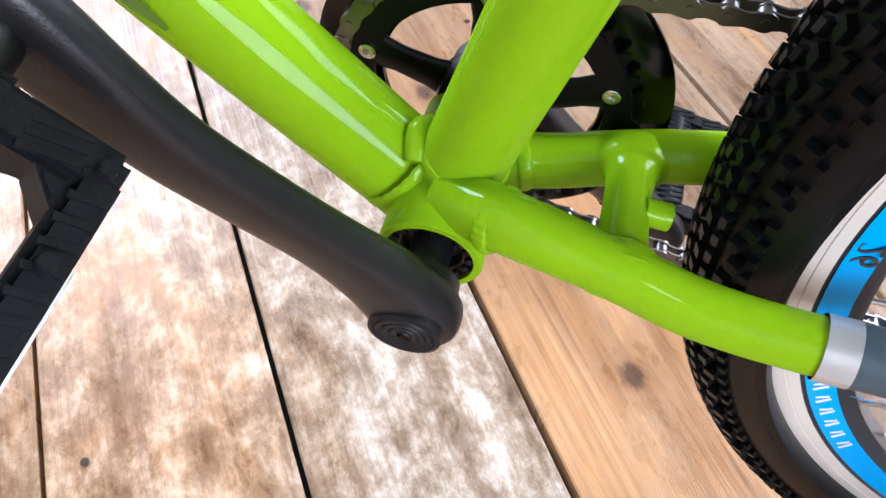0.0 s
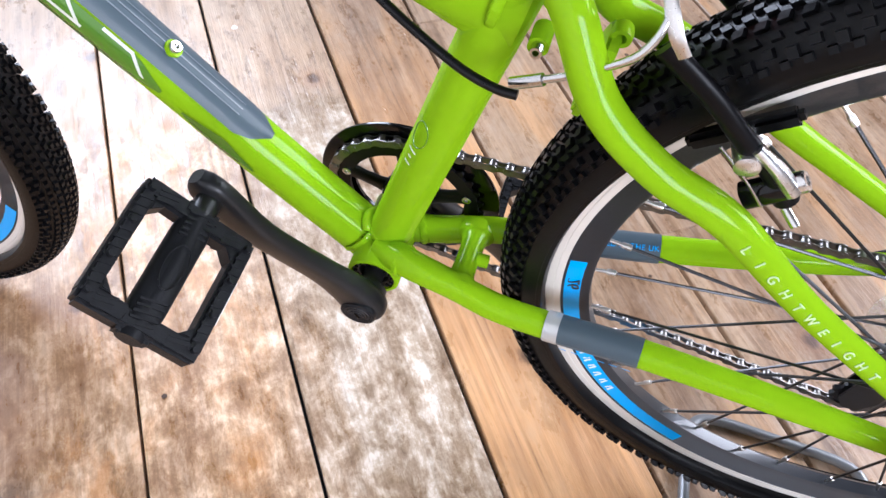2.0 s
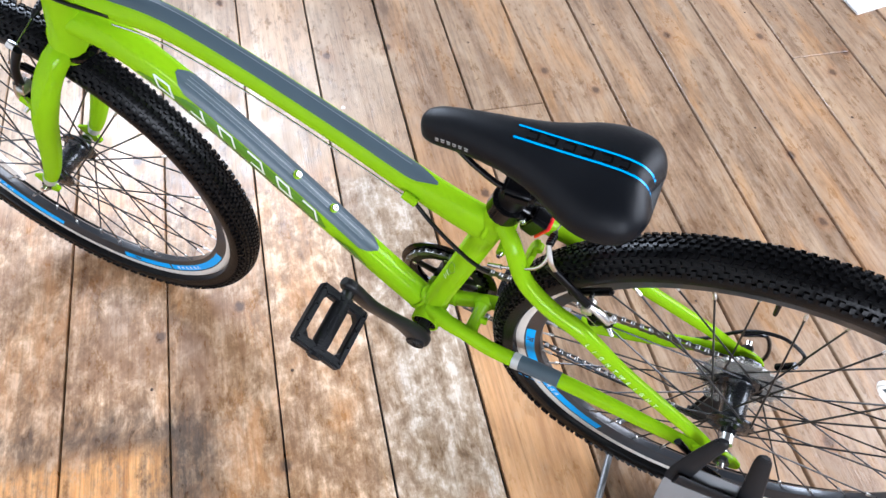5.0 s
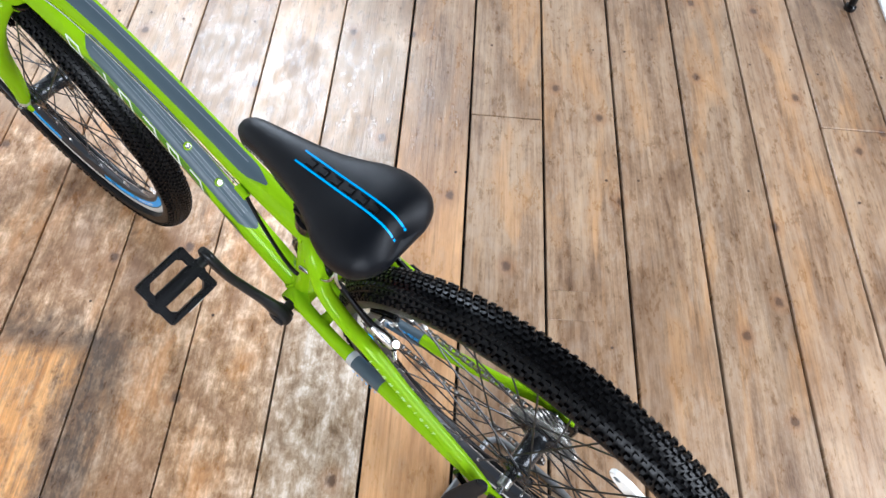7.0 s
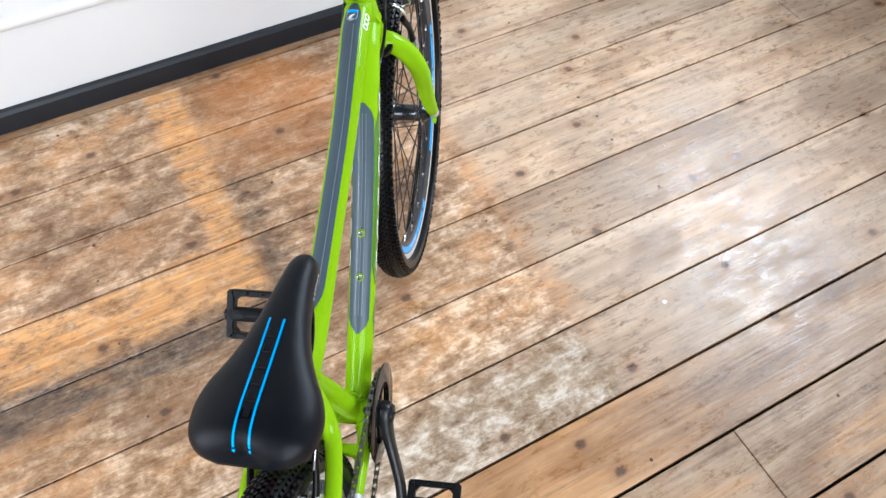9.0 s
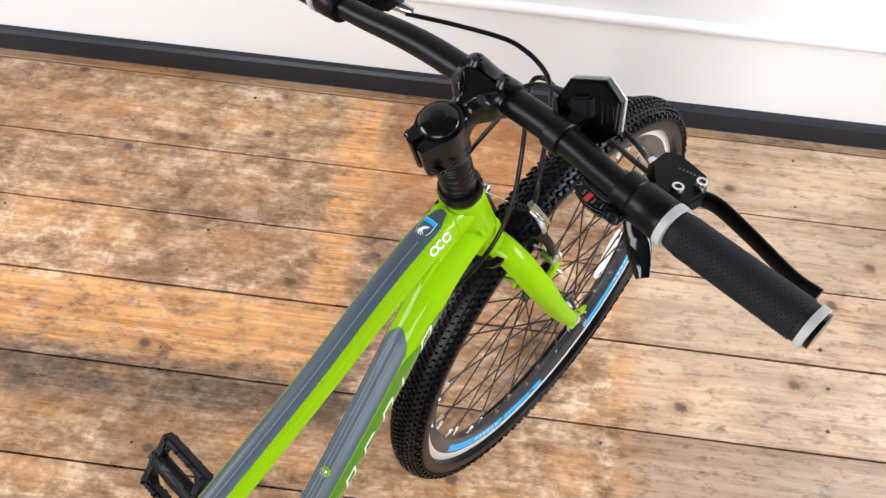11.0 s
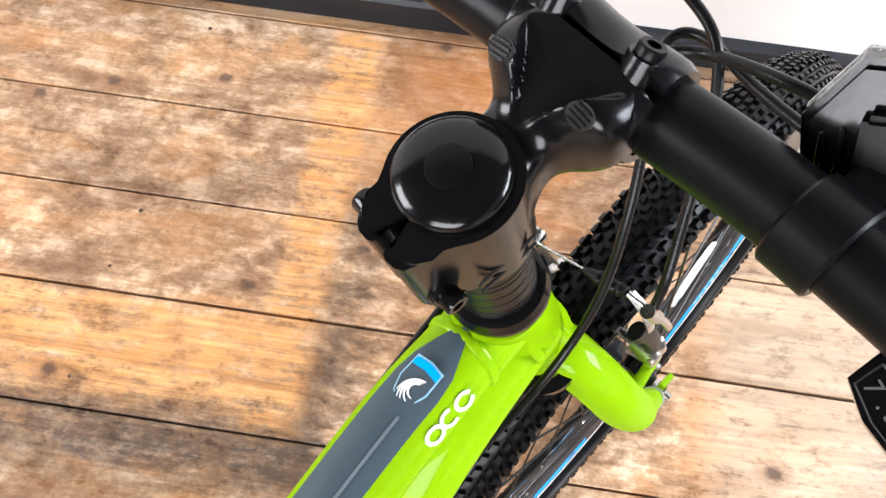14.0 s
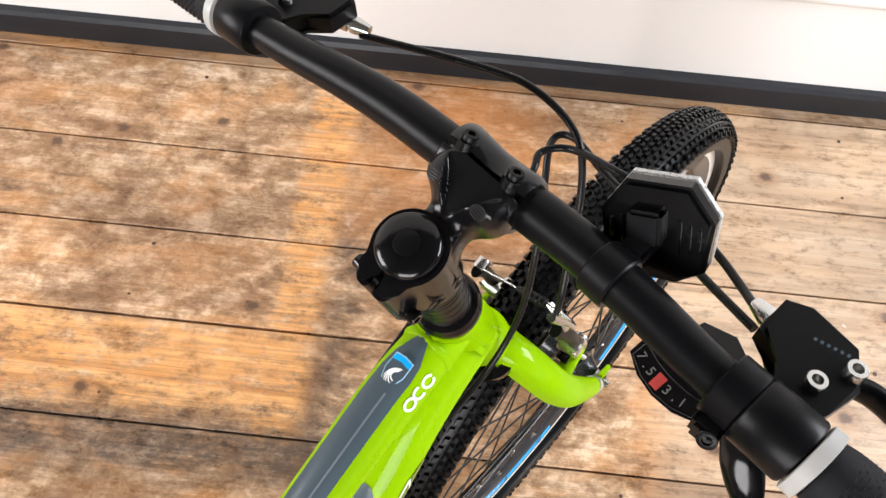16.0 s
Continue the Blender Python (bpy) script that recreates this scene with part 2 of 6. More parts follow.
def wood_material():
    m = bpy.data.materials.new("old_floorboards")
    m.use_nodes = True
    nt = m.node_tree
    N, Lk = nt.nodes, nt.links
    b = N["Principled BSDF"]
    tc = N.new("ShaderNodeTexCoord")
    geo = N.new("ShaderNodeNewGeometry")
    rot = N.new("ShaderNodeVectorRotate")
    rot.rotation_type = "Z_AXIS"
    rot.inputs["Angle"].default_value = -PLANK_DIR
    Lk.new(geo.outputs["Position"], rot.inputs["Vector"])
    sep = N.new("ShaderNodeSeparateXYZ")
    Lk.new(rot.outputs[0], sep.inputs[0])
    info = N.new("ShaderNodeObjectInfo")

    def math_node(op, a, c=None, clamp=False):
        n = N.new("ShaderNodeMath")
        n.operation, n.use_clamp = op, clamp
        for i, v in enumerate((a, c)):
            if v is None:
                continue
            if isinstance(v, (int, float)):
                n.inputs[i].default_value = v
            else:
                Lk.new(v, n.inputs[i])
        return n.outputs[0]

    def noise_node(sx, sy, scale, detail=5.0, rough=0.55, dist=0.0, off=None):
        mp = N.new("ShaderNodeMapping")
        mp.inputs["Scale"].default_value = (sx, sy, 1)
        Lk.new(rot.outputs[0], mp.inputs["Vector"])
        v = mp.outputs[0]
        if off is not None:
            cmb = N.new("ShaderNodeCombineXYZ")
            Lk.new(off, cmb.inputs[2])
            ad = N.new("ShaderNodeVectorMath")
            ad.operation = "ADD"
            Lk.new(v, ad.inputs[0])
            Lk.new(cmb.outputs[0], ad.inputs[1])
            v = ad.outputs[0]
        n = N.new("ShaderNodeTexNoise")
        n.inputs["Scale"].default_value, n.inputs["Detail"].default_value = scale, detail
        n.inputs["Roughness"].default_value, n.inputs["Distortion"].default_value = rough, dist
        Lk.new(v, n.inputs["Vector"])
        return n.outputs["Fac"]

    def ramp(fac, *stops):
        r = N.new("ShaderNodeValToRGB")
        e = r.color_ramp.elements
        while len(e) < len(stops):
            e.new(0.5)
        for el, (p, c) in zip(e, stops):
            el.position = p
            el.color = (*c, 1) if isinstance(c, tuple) else (c, c, c, 1)
        Lk.new(fac, r.inputs[0])
        return r.outputs[0]

    def mix(fac, a, c, mode="MIX"):
        n = N.new("ShaderNodeMix")
        n.data_type, n.blend_type = "RGBA", mode
        for i, v in ((0, fac), (6, a), (7, c)):
            if isinstance(v, tuple):
                n.inputs[i].default_value = (*v, 1)
            elif isinstance(v, (int, float)):
                n.inputs[i].default_value = v
            else:
                Lk.new(v, n.inputs[i])
        return n.outputs[2]

    s, u = sep.outputs[1], sep.outputs[0]
    rnd = math_node("MULTIPLY", info.outputs["Random"], 37.0)
    fine = noise_node(3.0, 95.0, 1.6, 6, 0.68, 0.4, rnd)
    broad = noise_node(1.0, 11.0, 1.5, 5, 0.62, 1.3, rnd)
    wear = noise_node(4.0, 8.0, 2.6, 9, 0.70, 0.3)
    flake = noise_node(9.0, 20.0, 2.4, 9, 0.74, 0.2)
    speck = noise_node(30.0, 45.0, 3.0, 6, 0.72, 0.0)
    blot = noise_node(1.6, 2.2, 2.0, 7, 0.66, 0.4)
    streak = noise_node(1.0, 26.0, 2.2, 8, 0.7, 0.8)
    wob = math_node("MULTIPLY", math_node("SUBTRACT", wear, 0.5), 0.09)
    uw, sw = math_node("ADD", u, wob), math_node("ADD", s, wob)

    def band(val, lo, hi, soft=0.012):
        a = N.new("ShaderNodeMapRange")
        a.inputs[1].default_value, a.inputs[2].default_value = lo - soft, lo + soft
        Lk.new(val, a.inputs[0])
        d = N.new("ShaderNodeMapRange")
        d.inputs[1].default_value, d.inputs[2].default_value, d.inputs[3].default_value, d.inputs[4].default_value = hi - soft, hi + soft, 1, 0
        Lk.new(val, d.inputs[0])
        return math_node("MULTIPLY", a.outputs[0], d.outputs[0])

    def both(a, c):
        return math_node("MULTIPLY", a, c)

    flake2 = noise_node(11.0, 15.0, 2.2, 9, 0.72, 0.3)

    def hue(fac, *cols):
        return ramp(fac, *cols)

    mott = math_node("ADD", math_node("MULTIPLY", flake, 0.62), math_node("ADD", math_node("MULTIPLY", speck, 0.22), math_node("MULTIPLY", fine, 0.16)))
    grain0 = ramp(fine, (0.30, 0.25), (0.44, 0.78), (0.54, 1.0), (0.70, 1.25))
    grain = mix(ramp(wear, (0.42, 0.25), (0.56, 0.9)), (1.0, 1.0, 1.0), grain0)
    tint = mix(info.outputs["Random"], (0.82, 0.78, 0.74), (1.16, 1.10, 1.04))
    # bare pine, greyed and dirtied along the grain
    c = hue(broad, (0.30, (0.185, 0.112, 0.064)), (0.48, (0.335, 0.224, 0.138)), (0.60, (0.405, 0.292, 0.192)), (0.74, (0.48, 0.342, 0.215)))
    c = mix(1.0, c, tint, "MULTIPLY")
    c = mix(0.50, c, grain, "MULTIPLY")
    c = mix(both(ramp(mott, (0.49, 0.0), (0.60, 1.0)), 0.42), c, (0.43, 0.345, 0.26))
    c = mix(both(ramp(mott, (0.39, 1.0), (0.49, 0.0)), 0.44), c, (0.075, 0.046, 0.028))
    c = mix(both(ramp(streak, (0.38, 1.0), (0.48, 0.0)), 0.22), c, (0.105, 0.066, 0.040))
    amber = noise_node(1.3, 7.0, 1.7, 6, 0.6, 0.8)
    c = mix(both(ramp(amber, (0.52, 0.0), (0.66, 1.0)), 0.55), c, mix(0.8, (0.50, 0.27, 0.11), grain, "MULTIPLY"))
    # cleaner orange pine on the one board beside the wheels
    clean = both(both(band(s, 0.088, 0.255, 0.002), band(uw, -3.0, 0.80, 0.16)), ramp(wear, (0.34, 0.55), (0.52, 1.0)))
    c = mix(both(clean, 0.74), c, mix(0.8, hue(broad, (0.3, (0.44, 0.21, 0.075)), (0.6, (0.64, 0.35, 0.15))), grain, "MULTIPLY"))
    # the paint-splashed field where a rug once lay, and the paler boards past its border
    field = both(band(s, 0.255, 1.53, 0.002), band(uw, -3.0, 0.81))
    pale = both(band(s, 0.255, 1.53, 0.002), band(uw, 0.81, 4.0))
    mott2 = math_node("ADD", math_node("ADD", math_node("MULTIPLY", flake2, 0.44), math_node("MULTIPLY", wear, 0.34)), math_node("ADD", math_node("MULTIPLY", speck, 0.14), math_node("MULTIPLY", fine, 0.08)))
    old = hue(mott2, (0.36, (0.080, 0.052, 0.032)), (0.43, (0.215, 0.150, 0.095)), (0.478, (0.345, 0.265, 0.185)), (0.522, (0.54, 0.455, 0.355)), (0.572, (0.80, 0.74, 0.66)))
    old = mix(0.35, mix(1.0, old, tint, "MULTIPLY"), grain, "MULTIPLY")
    c = mix(both(field, 0.86), c, old)
    c = mix(both(both(field, ramp(blot, (0.48, 0.0), (0.60, 1.0))), 0.28), c, mix(0.6, (0.30, 0.185, 0.085), grain, "MULTIPLY"))
    fresh = hue(broad, (0.3, (0.40, 0.265, 0.160)), (0.5, (0.56, 0.405, 0.270)), (0.7, (0.66, 0.52, 0.38)))
    c = mix(both(pale, 0.78), c, mix(0.6, mix(1.0, fresh, tint, "MULTIPLY"), grain, "MULTIPLY"))
    c = mix(both(both(pale, ramp(mott, (0.41, 1.0), (0.50, 0.0))), 0.6), c, (0.12, 0.072, 0.042))
    c = mix(both(both(pale, ramp(blot, (0.44, 0.0), (0.56, 1.0))), 0.35), c, mix(0.5, (0.33, 0.26, 0.19), grain, "MULTIPLY"))
    # stains on the side of the wall
    big = noise_node(1.5, 3.6, 2.4, 9, 0.70, 0.5)
    wallside = both(band(s, 0.437, 1.53, 0.06), band(uw, -3.0, 0.84, 0.03))
    c = mix(both(both(wallside, ramp(big, (0.50, 0.0), (0.60, 1.0))), 0.42), c, mix(0.7, (0.60, 0.325, 0.125), grain, "MULTIPLY"))
    c = mix(both(both(wallside, ramp(big, (0.40, 1.0), (0.49, 0.0))), 0.5), c, mix(0.5, (0.180, 0.098, 0.050), grain, "MULTIPLY"))
    c = mix(both(wallside, 0.60), c, mix(1.0, c, (1.0, 0.72, 0.46), "MULTIPLY"))
    cloud = noise_node(2.2, 5.0, 1.0, 5, 0.6, 0.5)
    c = mix(both(both(ramp(cloud, (0.42, 1.0), (0.52, 0.0)), math_node("SUBTRACT", 1.0, both(field, band(s, 0.0, 0.72, 0.05)))), 0.55), c, mix(1.0, c, (0.55, 0.48, 0.42), "MULTIPLY"))
    red = both(both(band(uw, 0.27, 0.62, 0.05), band(sw, 1.16, 1.53, 0.02)), ramp(blot, (0.36, 1.0), (0.62, 0.25)))
    c = mix(both(red, 0.72), c, mix(0.7, (0.40, 0.145, 0.032), grain, "MULTIPLY"))
    # the bare orange strips along the rug's border
    strip = both(band(uw, 0.18, 0.262), band(s, 0.80, 1.53))
    strip2 = both(band(uw, -1.6, 0.262), band(sw, 0.825, 0.975))
    orange = math_node("MAXIMUM", strip, strip2)
    keep = both(ramp(mott, (0.42, 0.05), (0.53, 1.0)), ramp(wear, (0.38, 0.45), (0.50, 1.0)))
    bare = hue(streak, (0.32, (0.50, 0.20, 0.050)), (0.46, (0.70, 0.325, 0.095)), (0.62, (0.86, 0.465, 0.18)))
    c = mix(both(both(orange, keep), 0.85), c, mix(0.8, bare, grain, "MULTIPLY"))
    edge = both(band(uw, -1.6, 0.30), band(sw, 0.725, 0.83, 0.03))
    c = mix(both(both(edge, ramp(mott, (0.44, 1.0), (0.60, 0.45))), 0.92), c, (0.058, 0.041, 0.031))
    edge2 = both(band(uw, 0.262, 0.34, 0.025), band(s, 0.76, 1.2, 0.03))
    c = mix(both(both(edge2, ramp(wear, (0.42, 1.0), (0.6, 0.25))), 0.80), c, (0.070, 0.046, 0.032))
    # stray drops of paint
    drop = noise_node(16.0, 16.0, 1.0, 2, 0.4, 0.6)
    c = mix(both(both(band(s, 0.1, 1.53, 0.05), ramp(drop, (0.80, 0.0), (0.81, 1.0))), 0.8), c, (0.80, 0.74, 0.68))
    # knots
    vor = N.new("ShaderNodeTexVoronoi")
    mp = N.new("ShaderNodeMapping")
    vor.voronoi_dimensions = "2D"
    mp.inputs["Scale"].default_value = (3.0, 3.8, 1)
    Lk.new(rot.outputs[0], mp.inputs["Vector"])
    Lk.new(mp.outputs[0], vor.inputs["Vector"])
    vor.inputs["Scale"].default_value = 1.0
    dist = math_node("ADD", vor.outputs["Distance"], math_node("MULTIPLY", math_node("SUBTRACT", speck, 0.5), 0.06))
    c = mix(both(ramp(dist, (0.04, 1.0), (0.11, 0.0)), 0.50), c, (0.26, 0.125, 0.055))
    c = mix(both(ramp(dist, (0.022, 1.0), (0.048, 0.0)), 0.80), c, (0.060, 0.032, 0.020))
    Lk.new(c, b.inputs["Base Color"])
    ro = ramp(mix(0.5, wear, flake), (0.40, 0.20), (0.60, 0.54))
    Lk.new(ro, b.inputs["Roughness"])
    bp = N.new("ShaderNodeBump")
    bp.inputs["Strength"].default_value, bp.inputs["Distance"].default_value = 0.7, 0.0022
    Lk.new(mix(0.5, fine, wear), bp.inputs["Height"])
    Lk.new(bp.outputs[0], b.inputs["Normal"])
    return m


PLANK_M = wood_material()
# dirt in the floor gaps, and painted shade for the stem's recesses
DARK_GAP = material("dark_gap_dirt_and_recess", (0.010, 0.008, 0.007), 0.95, 0, 0, 0.3, 30, 0.1)
sub = bmesh.new()
box(sub, (U1 - U0, SEAMS[-1] - SEAMS[0], 0.04), Matrix.Translation(((U0 + U1) / 2, (SEAMS[0] + SEAMS[-1]) / 2, -0.045)))
part("subfloor", sub, DARK_GAP, floor, "dark dirt in the gaps between boards", smooth=False)


def wall(name, a, b, z0, z1, thick, label, mat=None):
    bm = bmesh.new()
    a, b = Vector(a), Vector(b)
    d = b - a
    box(bm, (d.length, thick, z1 - z0), ROOM @ Matrix.Translation(((a.x + b.x) / 2, (a.y + b.y) / 2, (z0 + z1) / 2)) @ Matrix.Rotation(math.atan2(d.y, d.x), 4, "Z"), 0.003, 1)
    return tagged(part(name, bm, mat or WALLPAINT, None, "", False), label, "wall", kind="structure")


WALL_END = 1.56
wall("wall_north", (U0, WALL_Y + 0.06), (WALL_END, WALL_Y + 0.06), 0.0, 2.7, 0.09, "white painted wall panel with a clean end")
# unseen walls with openings for the fill lamps, darkened to cut bounced light
for nm, p, q, lo, hi in (("back", (U0 - 0.05, -3.1), (U0 - 0.05, 2.65), 2.35, 4.45), ("south", (U0, -3.1), (U1, -3.1), 2.0, 4.8)):
    P, Q = Vector(p), Vector(q)
    d = (Q - P).normalized()
    wall("wall_" + nm + "_lower", p, q, 0.0, 0.9, 0.1, "unseen wall below an opening, darkened to bounce less light", LOW_BOUNCE)
    wall("wall_" + nm + "_upper", p, q, 2.55, 2.7, 0.1, "unseen wall above an opening, darkened to bounce less light", LOW_BOUNCE)
    wall("wall_" + nm + "_side", p, P + d * (lo - 0.75), 0.9, 2.55, 0.1, "unseen wall beside an opening, darkened to bounce less light", LOW_BOUNCE)
    wall("wall_" + nm + "_end", P + d * (hi - 0.75 + 0.3), q, 0.9, 2.55, 0.1, "unseen wall beside an opening, darkened to bounce less light", LOW_BOUNCE)
wall("wall_far_north", (WALL_END, 2.65), (U1, 2.65), 0.0, 2.7, 0.1, "plain white painted wall")
WIN = (0.42, 1.68, 1.02, 2.22)
wall("wall_window_lower", (U1 + 0.05, -3.1), (U1 + 0.05, 2.65), 0.0, WIN[2], 0.1, "plain white painted wall below the window")
# above and beside the window the unseen wall is darkened to bounce less
wall("wall_window_upper", (U1 + 0.05, -3.1), (U1 + 0.05, 2.65), WIN[3], 2.7, 0.1, "unseen wall above the window, darkened to bounce less light", LOW_BOUNCE)
wall("wall_window_side", (U1 + 0.05, -3.1), (U1 + 0.05, WIN[0]), WIN[2], WIN[3], 0.1, "unseen wall beside the window, darkened to bounce less light", LOW_BOUNCE)
wall("wall_window_end", (U1 + 0.05, WIN[1]), (U1 + 0.05, 2.65), WIN[2], WIN[3], 0.1, "unseen wall beside the window, darkened to bounce less light", LOW_BOUNCE)
ce = bmesh.new()
box(ce, (U1 - U0 + 0.4, 6.0, 0.1), ROOM @ Matrix.Translation(((U0 + U1) / 2, -0.2, 2.75)))
tagged(part("ceiling", ce, CEIL, None, "", False), "dark wooden ceiling", "ceiling", kind="structure")
sk = bmesh.new()
SK = [(0, 0), (0.018, 0), (0.018, 0.052), (0.012, 0.060), (0.0, 0.062)]
vs0 = [sk.verts.new((U0, WALL_Y + 0.015 - y, z)) for y, z in SK]
vs1 = [sk.verts.new((WALL_END, WALL_Y + 0.015 - y, z)) for y, z in SK]
for k in range(len(SK)):
    sk.faces.new((vs0[k], vs0[(k + 1) % 5], vs1[(k + 1) % 5], vs1[k]))
sk.faces.new(vs0)
sk.faces.new(vs1[::-1])
bmesh.ops.transform(sk, matrix=ROOM, verts=sk.verts[:])
sk2 = bmesh.new()
box(sk2, (0.016, 5.6, 0.075), ROOM @ Matrix.Translation((U1 - 0.008, -0.3, 0.0375)), 0.004, 2)
tagged(part("baseboard_window", sk2, SKIRT, None, "", False), "dark skirting board below the window", "skirting board", kind="structure")
ml = sweep(bmesh.new(), [(U0, WALL_Y + 0.012, 0.285, 0.010, 0.014), (WALL_END, WALL_Y + 0.012, 0.285, 0.010, 0.014)], 12)
bmesh.ops.transform(ml, matrix=ROOM, verts=ml.verts[:])
tagged(part("trim", ml, WALLPAINT), "white painted moulding along the panelled wall", "moulding", kind="structure")
tagged(part("baseboard", sk, SKIRT, None, "", False), "black painted skirting board along the white wall", "skirting board", kind="structure")

# ---- bicycle ----
LEAN = -5.77
bike = tagged(new("bicycle"), "lime green mountain bike with black saddle held by a floor stand", "bicycle")
# the stand lifts the rear axle, so the frame pitches about the front one
PITCH = Matrix.Translation((1.067, 0, 0.335)) @ Matrix.Rotation(radians(1.45), 4, "Y") @ Matrix.Translation((-1.062, 0, -0.335))
bike.matrix_basis = PITCH @ pose(0, 0, 0.3337, LEAN)
BB = (0.431, -0.026)
BL = (0.4356, -0.039)
HT0, HT1 = Vector((0.904, 0, 0.318)), Vector((0.8645, 0, 0.446))



def weld(center, axis, r, thick=0.0016, squash=1.0, arc=(0.0, math.tau), n=66):
    """A bumpy weld bead round a tube's end."""
    m = frame_at(center, axis, (0.1, 1, 0.15))
    pts = []
    for k in range(n + 1):
        a = arc[0] + (arc[1] - arc[0]) * k / n
        p = m @ Vector((0, r * math.cos(a), r * squash * math.sin(a)))
        pts.append((*p, thick * (2.0 + 0.18 * math.sin(k * 2.4)), thick * (1.0 + 0.18 * math.cos(k * 2.4))))
    part("weld_bead", sweep(bmesh.new(), pts, 8, up=axis), GREEN, bike)


def bolt(name, center, axis, r, h, mat, parent=None, socket=True, seg=20):
    """A socket-head screw that stands out along its axis."""
    m = frame_at(center, axis, (0.13, 0.31, 0.94) if abs(axis[2]) < 0.9 else (1, 0, 0))
    prof = [(0.0005, 0.0), (r, 0.0), (r, h * 0.85), (r * 0.9, h)]
    if socket:
        prof += [(r * 0.52, h), (r * 0.46, h * 0.45), (0.0004, h * 0.45)]
    else:
        prof += [(0.0004, h * 1.05)]
    bm = revolve(prof, seg, axis="x")
    bmesh.ops.transform(bm, matrix=m, verts=bm.verts[:])
    return part(name, bm, mat, parent or bike)


def wrapped(name, centre_line, radius, ang0, ang1, mat, label="", lift=0.0005, n=10, taper=0.0, up=(0, 1, 0)):
    """A thin sleeve of film on a tube's side, between two angles; taper points its ends."""
    bm = bmesh.new()
    P = spline(centre_line, 8) if 2 < len(centre_line) < 8 else [np.array(q, float) for q in centre_line]
    rows = []
    for i, q in enumerate(P):
        t = P[min(i + 1, len(P) - 1)][:3] - P[max(i - 1, 0)][:3]
        t = t / np.linalg.norm(t)
        s = np.array(up, float) - t * np.dot(up, t)
        s = s / np.linalg.norm(s)
        w = np.cross(t, s)
        f = i / (len(P) - 1)
        k = min(1.0, 0.15 + 0.85 * min(f, 1 - f) / taper) if taper else 1.0
        mid, half = (ang0 + ang1) / 2, (ang1 - ang0) / 2 * k
        ra, rb = (q[3], q[4]) if len(q) > 4 else (q[3] if len(q) > 3 else radius, q[3] if len(q) > 3 else radius)
        rows.append([bm.verts.new(q[:3] + (s * math.cos(mid + half * (2 * j / n - 1)) * (ra + lift) + w * math.sin(mid + half * (2 * j / n - 1)) * (rb + lift))) for j in range(n + 1)])
    for r0, r1 in zip(rows, rows[1:]):
        for j in range(n):
            bm.faces.new((r0[j], r0[j + 1], r1[j + 1], r1[j]))
    return part(name, bm, mat, bike, label)


def lettering(name, body, size, m, mat, parent=None, depth=0.0002, spacing=1.0, shear=0.0):
    cu = bpy.data.curves.new(name, "FONT")
    cu.body, cu.size, cu.extrude, cu.space_character, cu.shear = body, size, depth, spacing, shear
    cu.align_x, cu.align_y = "CENTER", "CENTER"
    tmp = bpy.data.objects.new(name, cu)
    scene.collection.objects.link(tmp)
    me = bpy.data.meshes.new_from_object(tmp.evaluated_get(bpy.context.evaluated_depsgraph_get()))
    bpy.data.objects.remove(tmp)
    me.materials.clear()
    return place(name, me, mat, parent or bike, "", False, m)


# frame tubes
ST = [(0.4356, -0.005, -0.034, 0.0172), (0.338, -0.003, 0.283, 0.0172)]
TT = [(0.345, -0.002, 0.222, 0.0165, 0.027), (0.385, -0.003, 0.2325, 0.017, 0.0255), (0.43, -0.0045, 0.2505, 0.0178, 0.0215), (0.475, -0.006, 0.2715, 0.018, 0.0188), (0.54, -0.009, 0.3025, 0.0175, 0.0175), (0.65, -0.012, 0.3515, 0.0175, 0.0175), (0.74, -0.0105, 0.3890, 0.0185, 0.019), (0.80, -0.0055, 0.4010, 0.0192, 0.0195), (0.84, -0.0035, 0.4045, 0.0188, 0.0190), (0.868, -0.002, 0.4045, 0.0185, 0.0185)]
DT = [(0.4460, -0.008, -0.045, 0.0205), (0.535, -0.010, 0.042, 0.0205), (0.630, -0.0125, 0.1425, 0.0205), (0.7095, -0.0130, 0.2275, 0.0205), (0.773, -0.011, 0.2910, 0.0205), (0.833, -0.007, 0.340, 0.0205), (0.896, -0.002, 0.362, 0.020)]
TTS, DTS = spline(TT, 12), spline([(*q, q[3]) for q in DT], 12)


def on_tube(S, x0, x1, n=9, lift=0.0003):
    """Axis points and half axes of a tube between two places along the bike."""
    xs_ = [q[0] for q in S]
    return [tuple([x] + [float(np.interp(x, xs_, [q[k] for q in S])) for k in (1, 2)] + [float(np.interp(x, xs_, [q[k] for q in S])) + lift for k in (3, 4)]) for x in np.linspace(x0, x1, n)]


part("seat_tube", tube(ST, 32), GREEN, bike)
part("top_tube", tube(TT, 32), GREEN, bike)
part("down_tube", tube(DT, 32), GREEN, bike)
part("gusset", tube([(0.352, -0.002, 0.214, 0.0135, 0.02), (0.38, -0.003, 0.222, 0.0135, 0.02), (0.425, -0.0045, 0.243, 0.013, 0.014)], 20), GREEN, bike)
HA, HB = HT0.copy(), Vector((0.8637, -0.0015, 0.4313))
part("head_tube", sweep(bmesh.new(), [(*HA.lerp(HB, f), r) for f, r in ((0.0, 0.0235), (0.10, 0.0235), (0.15, 0.0212), (0.85, 0.0212), (0.90, 0.0228), (1.0, 0.0228))], 36), GREEN, bike)
HTA = (HT1 - HT0).normalized()
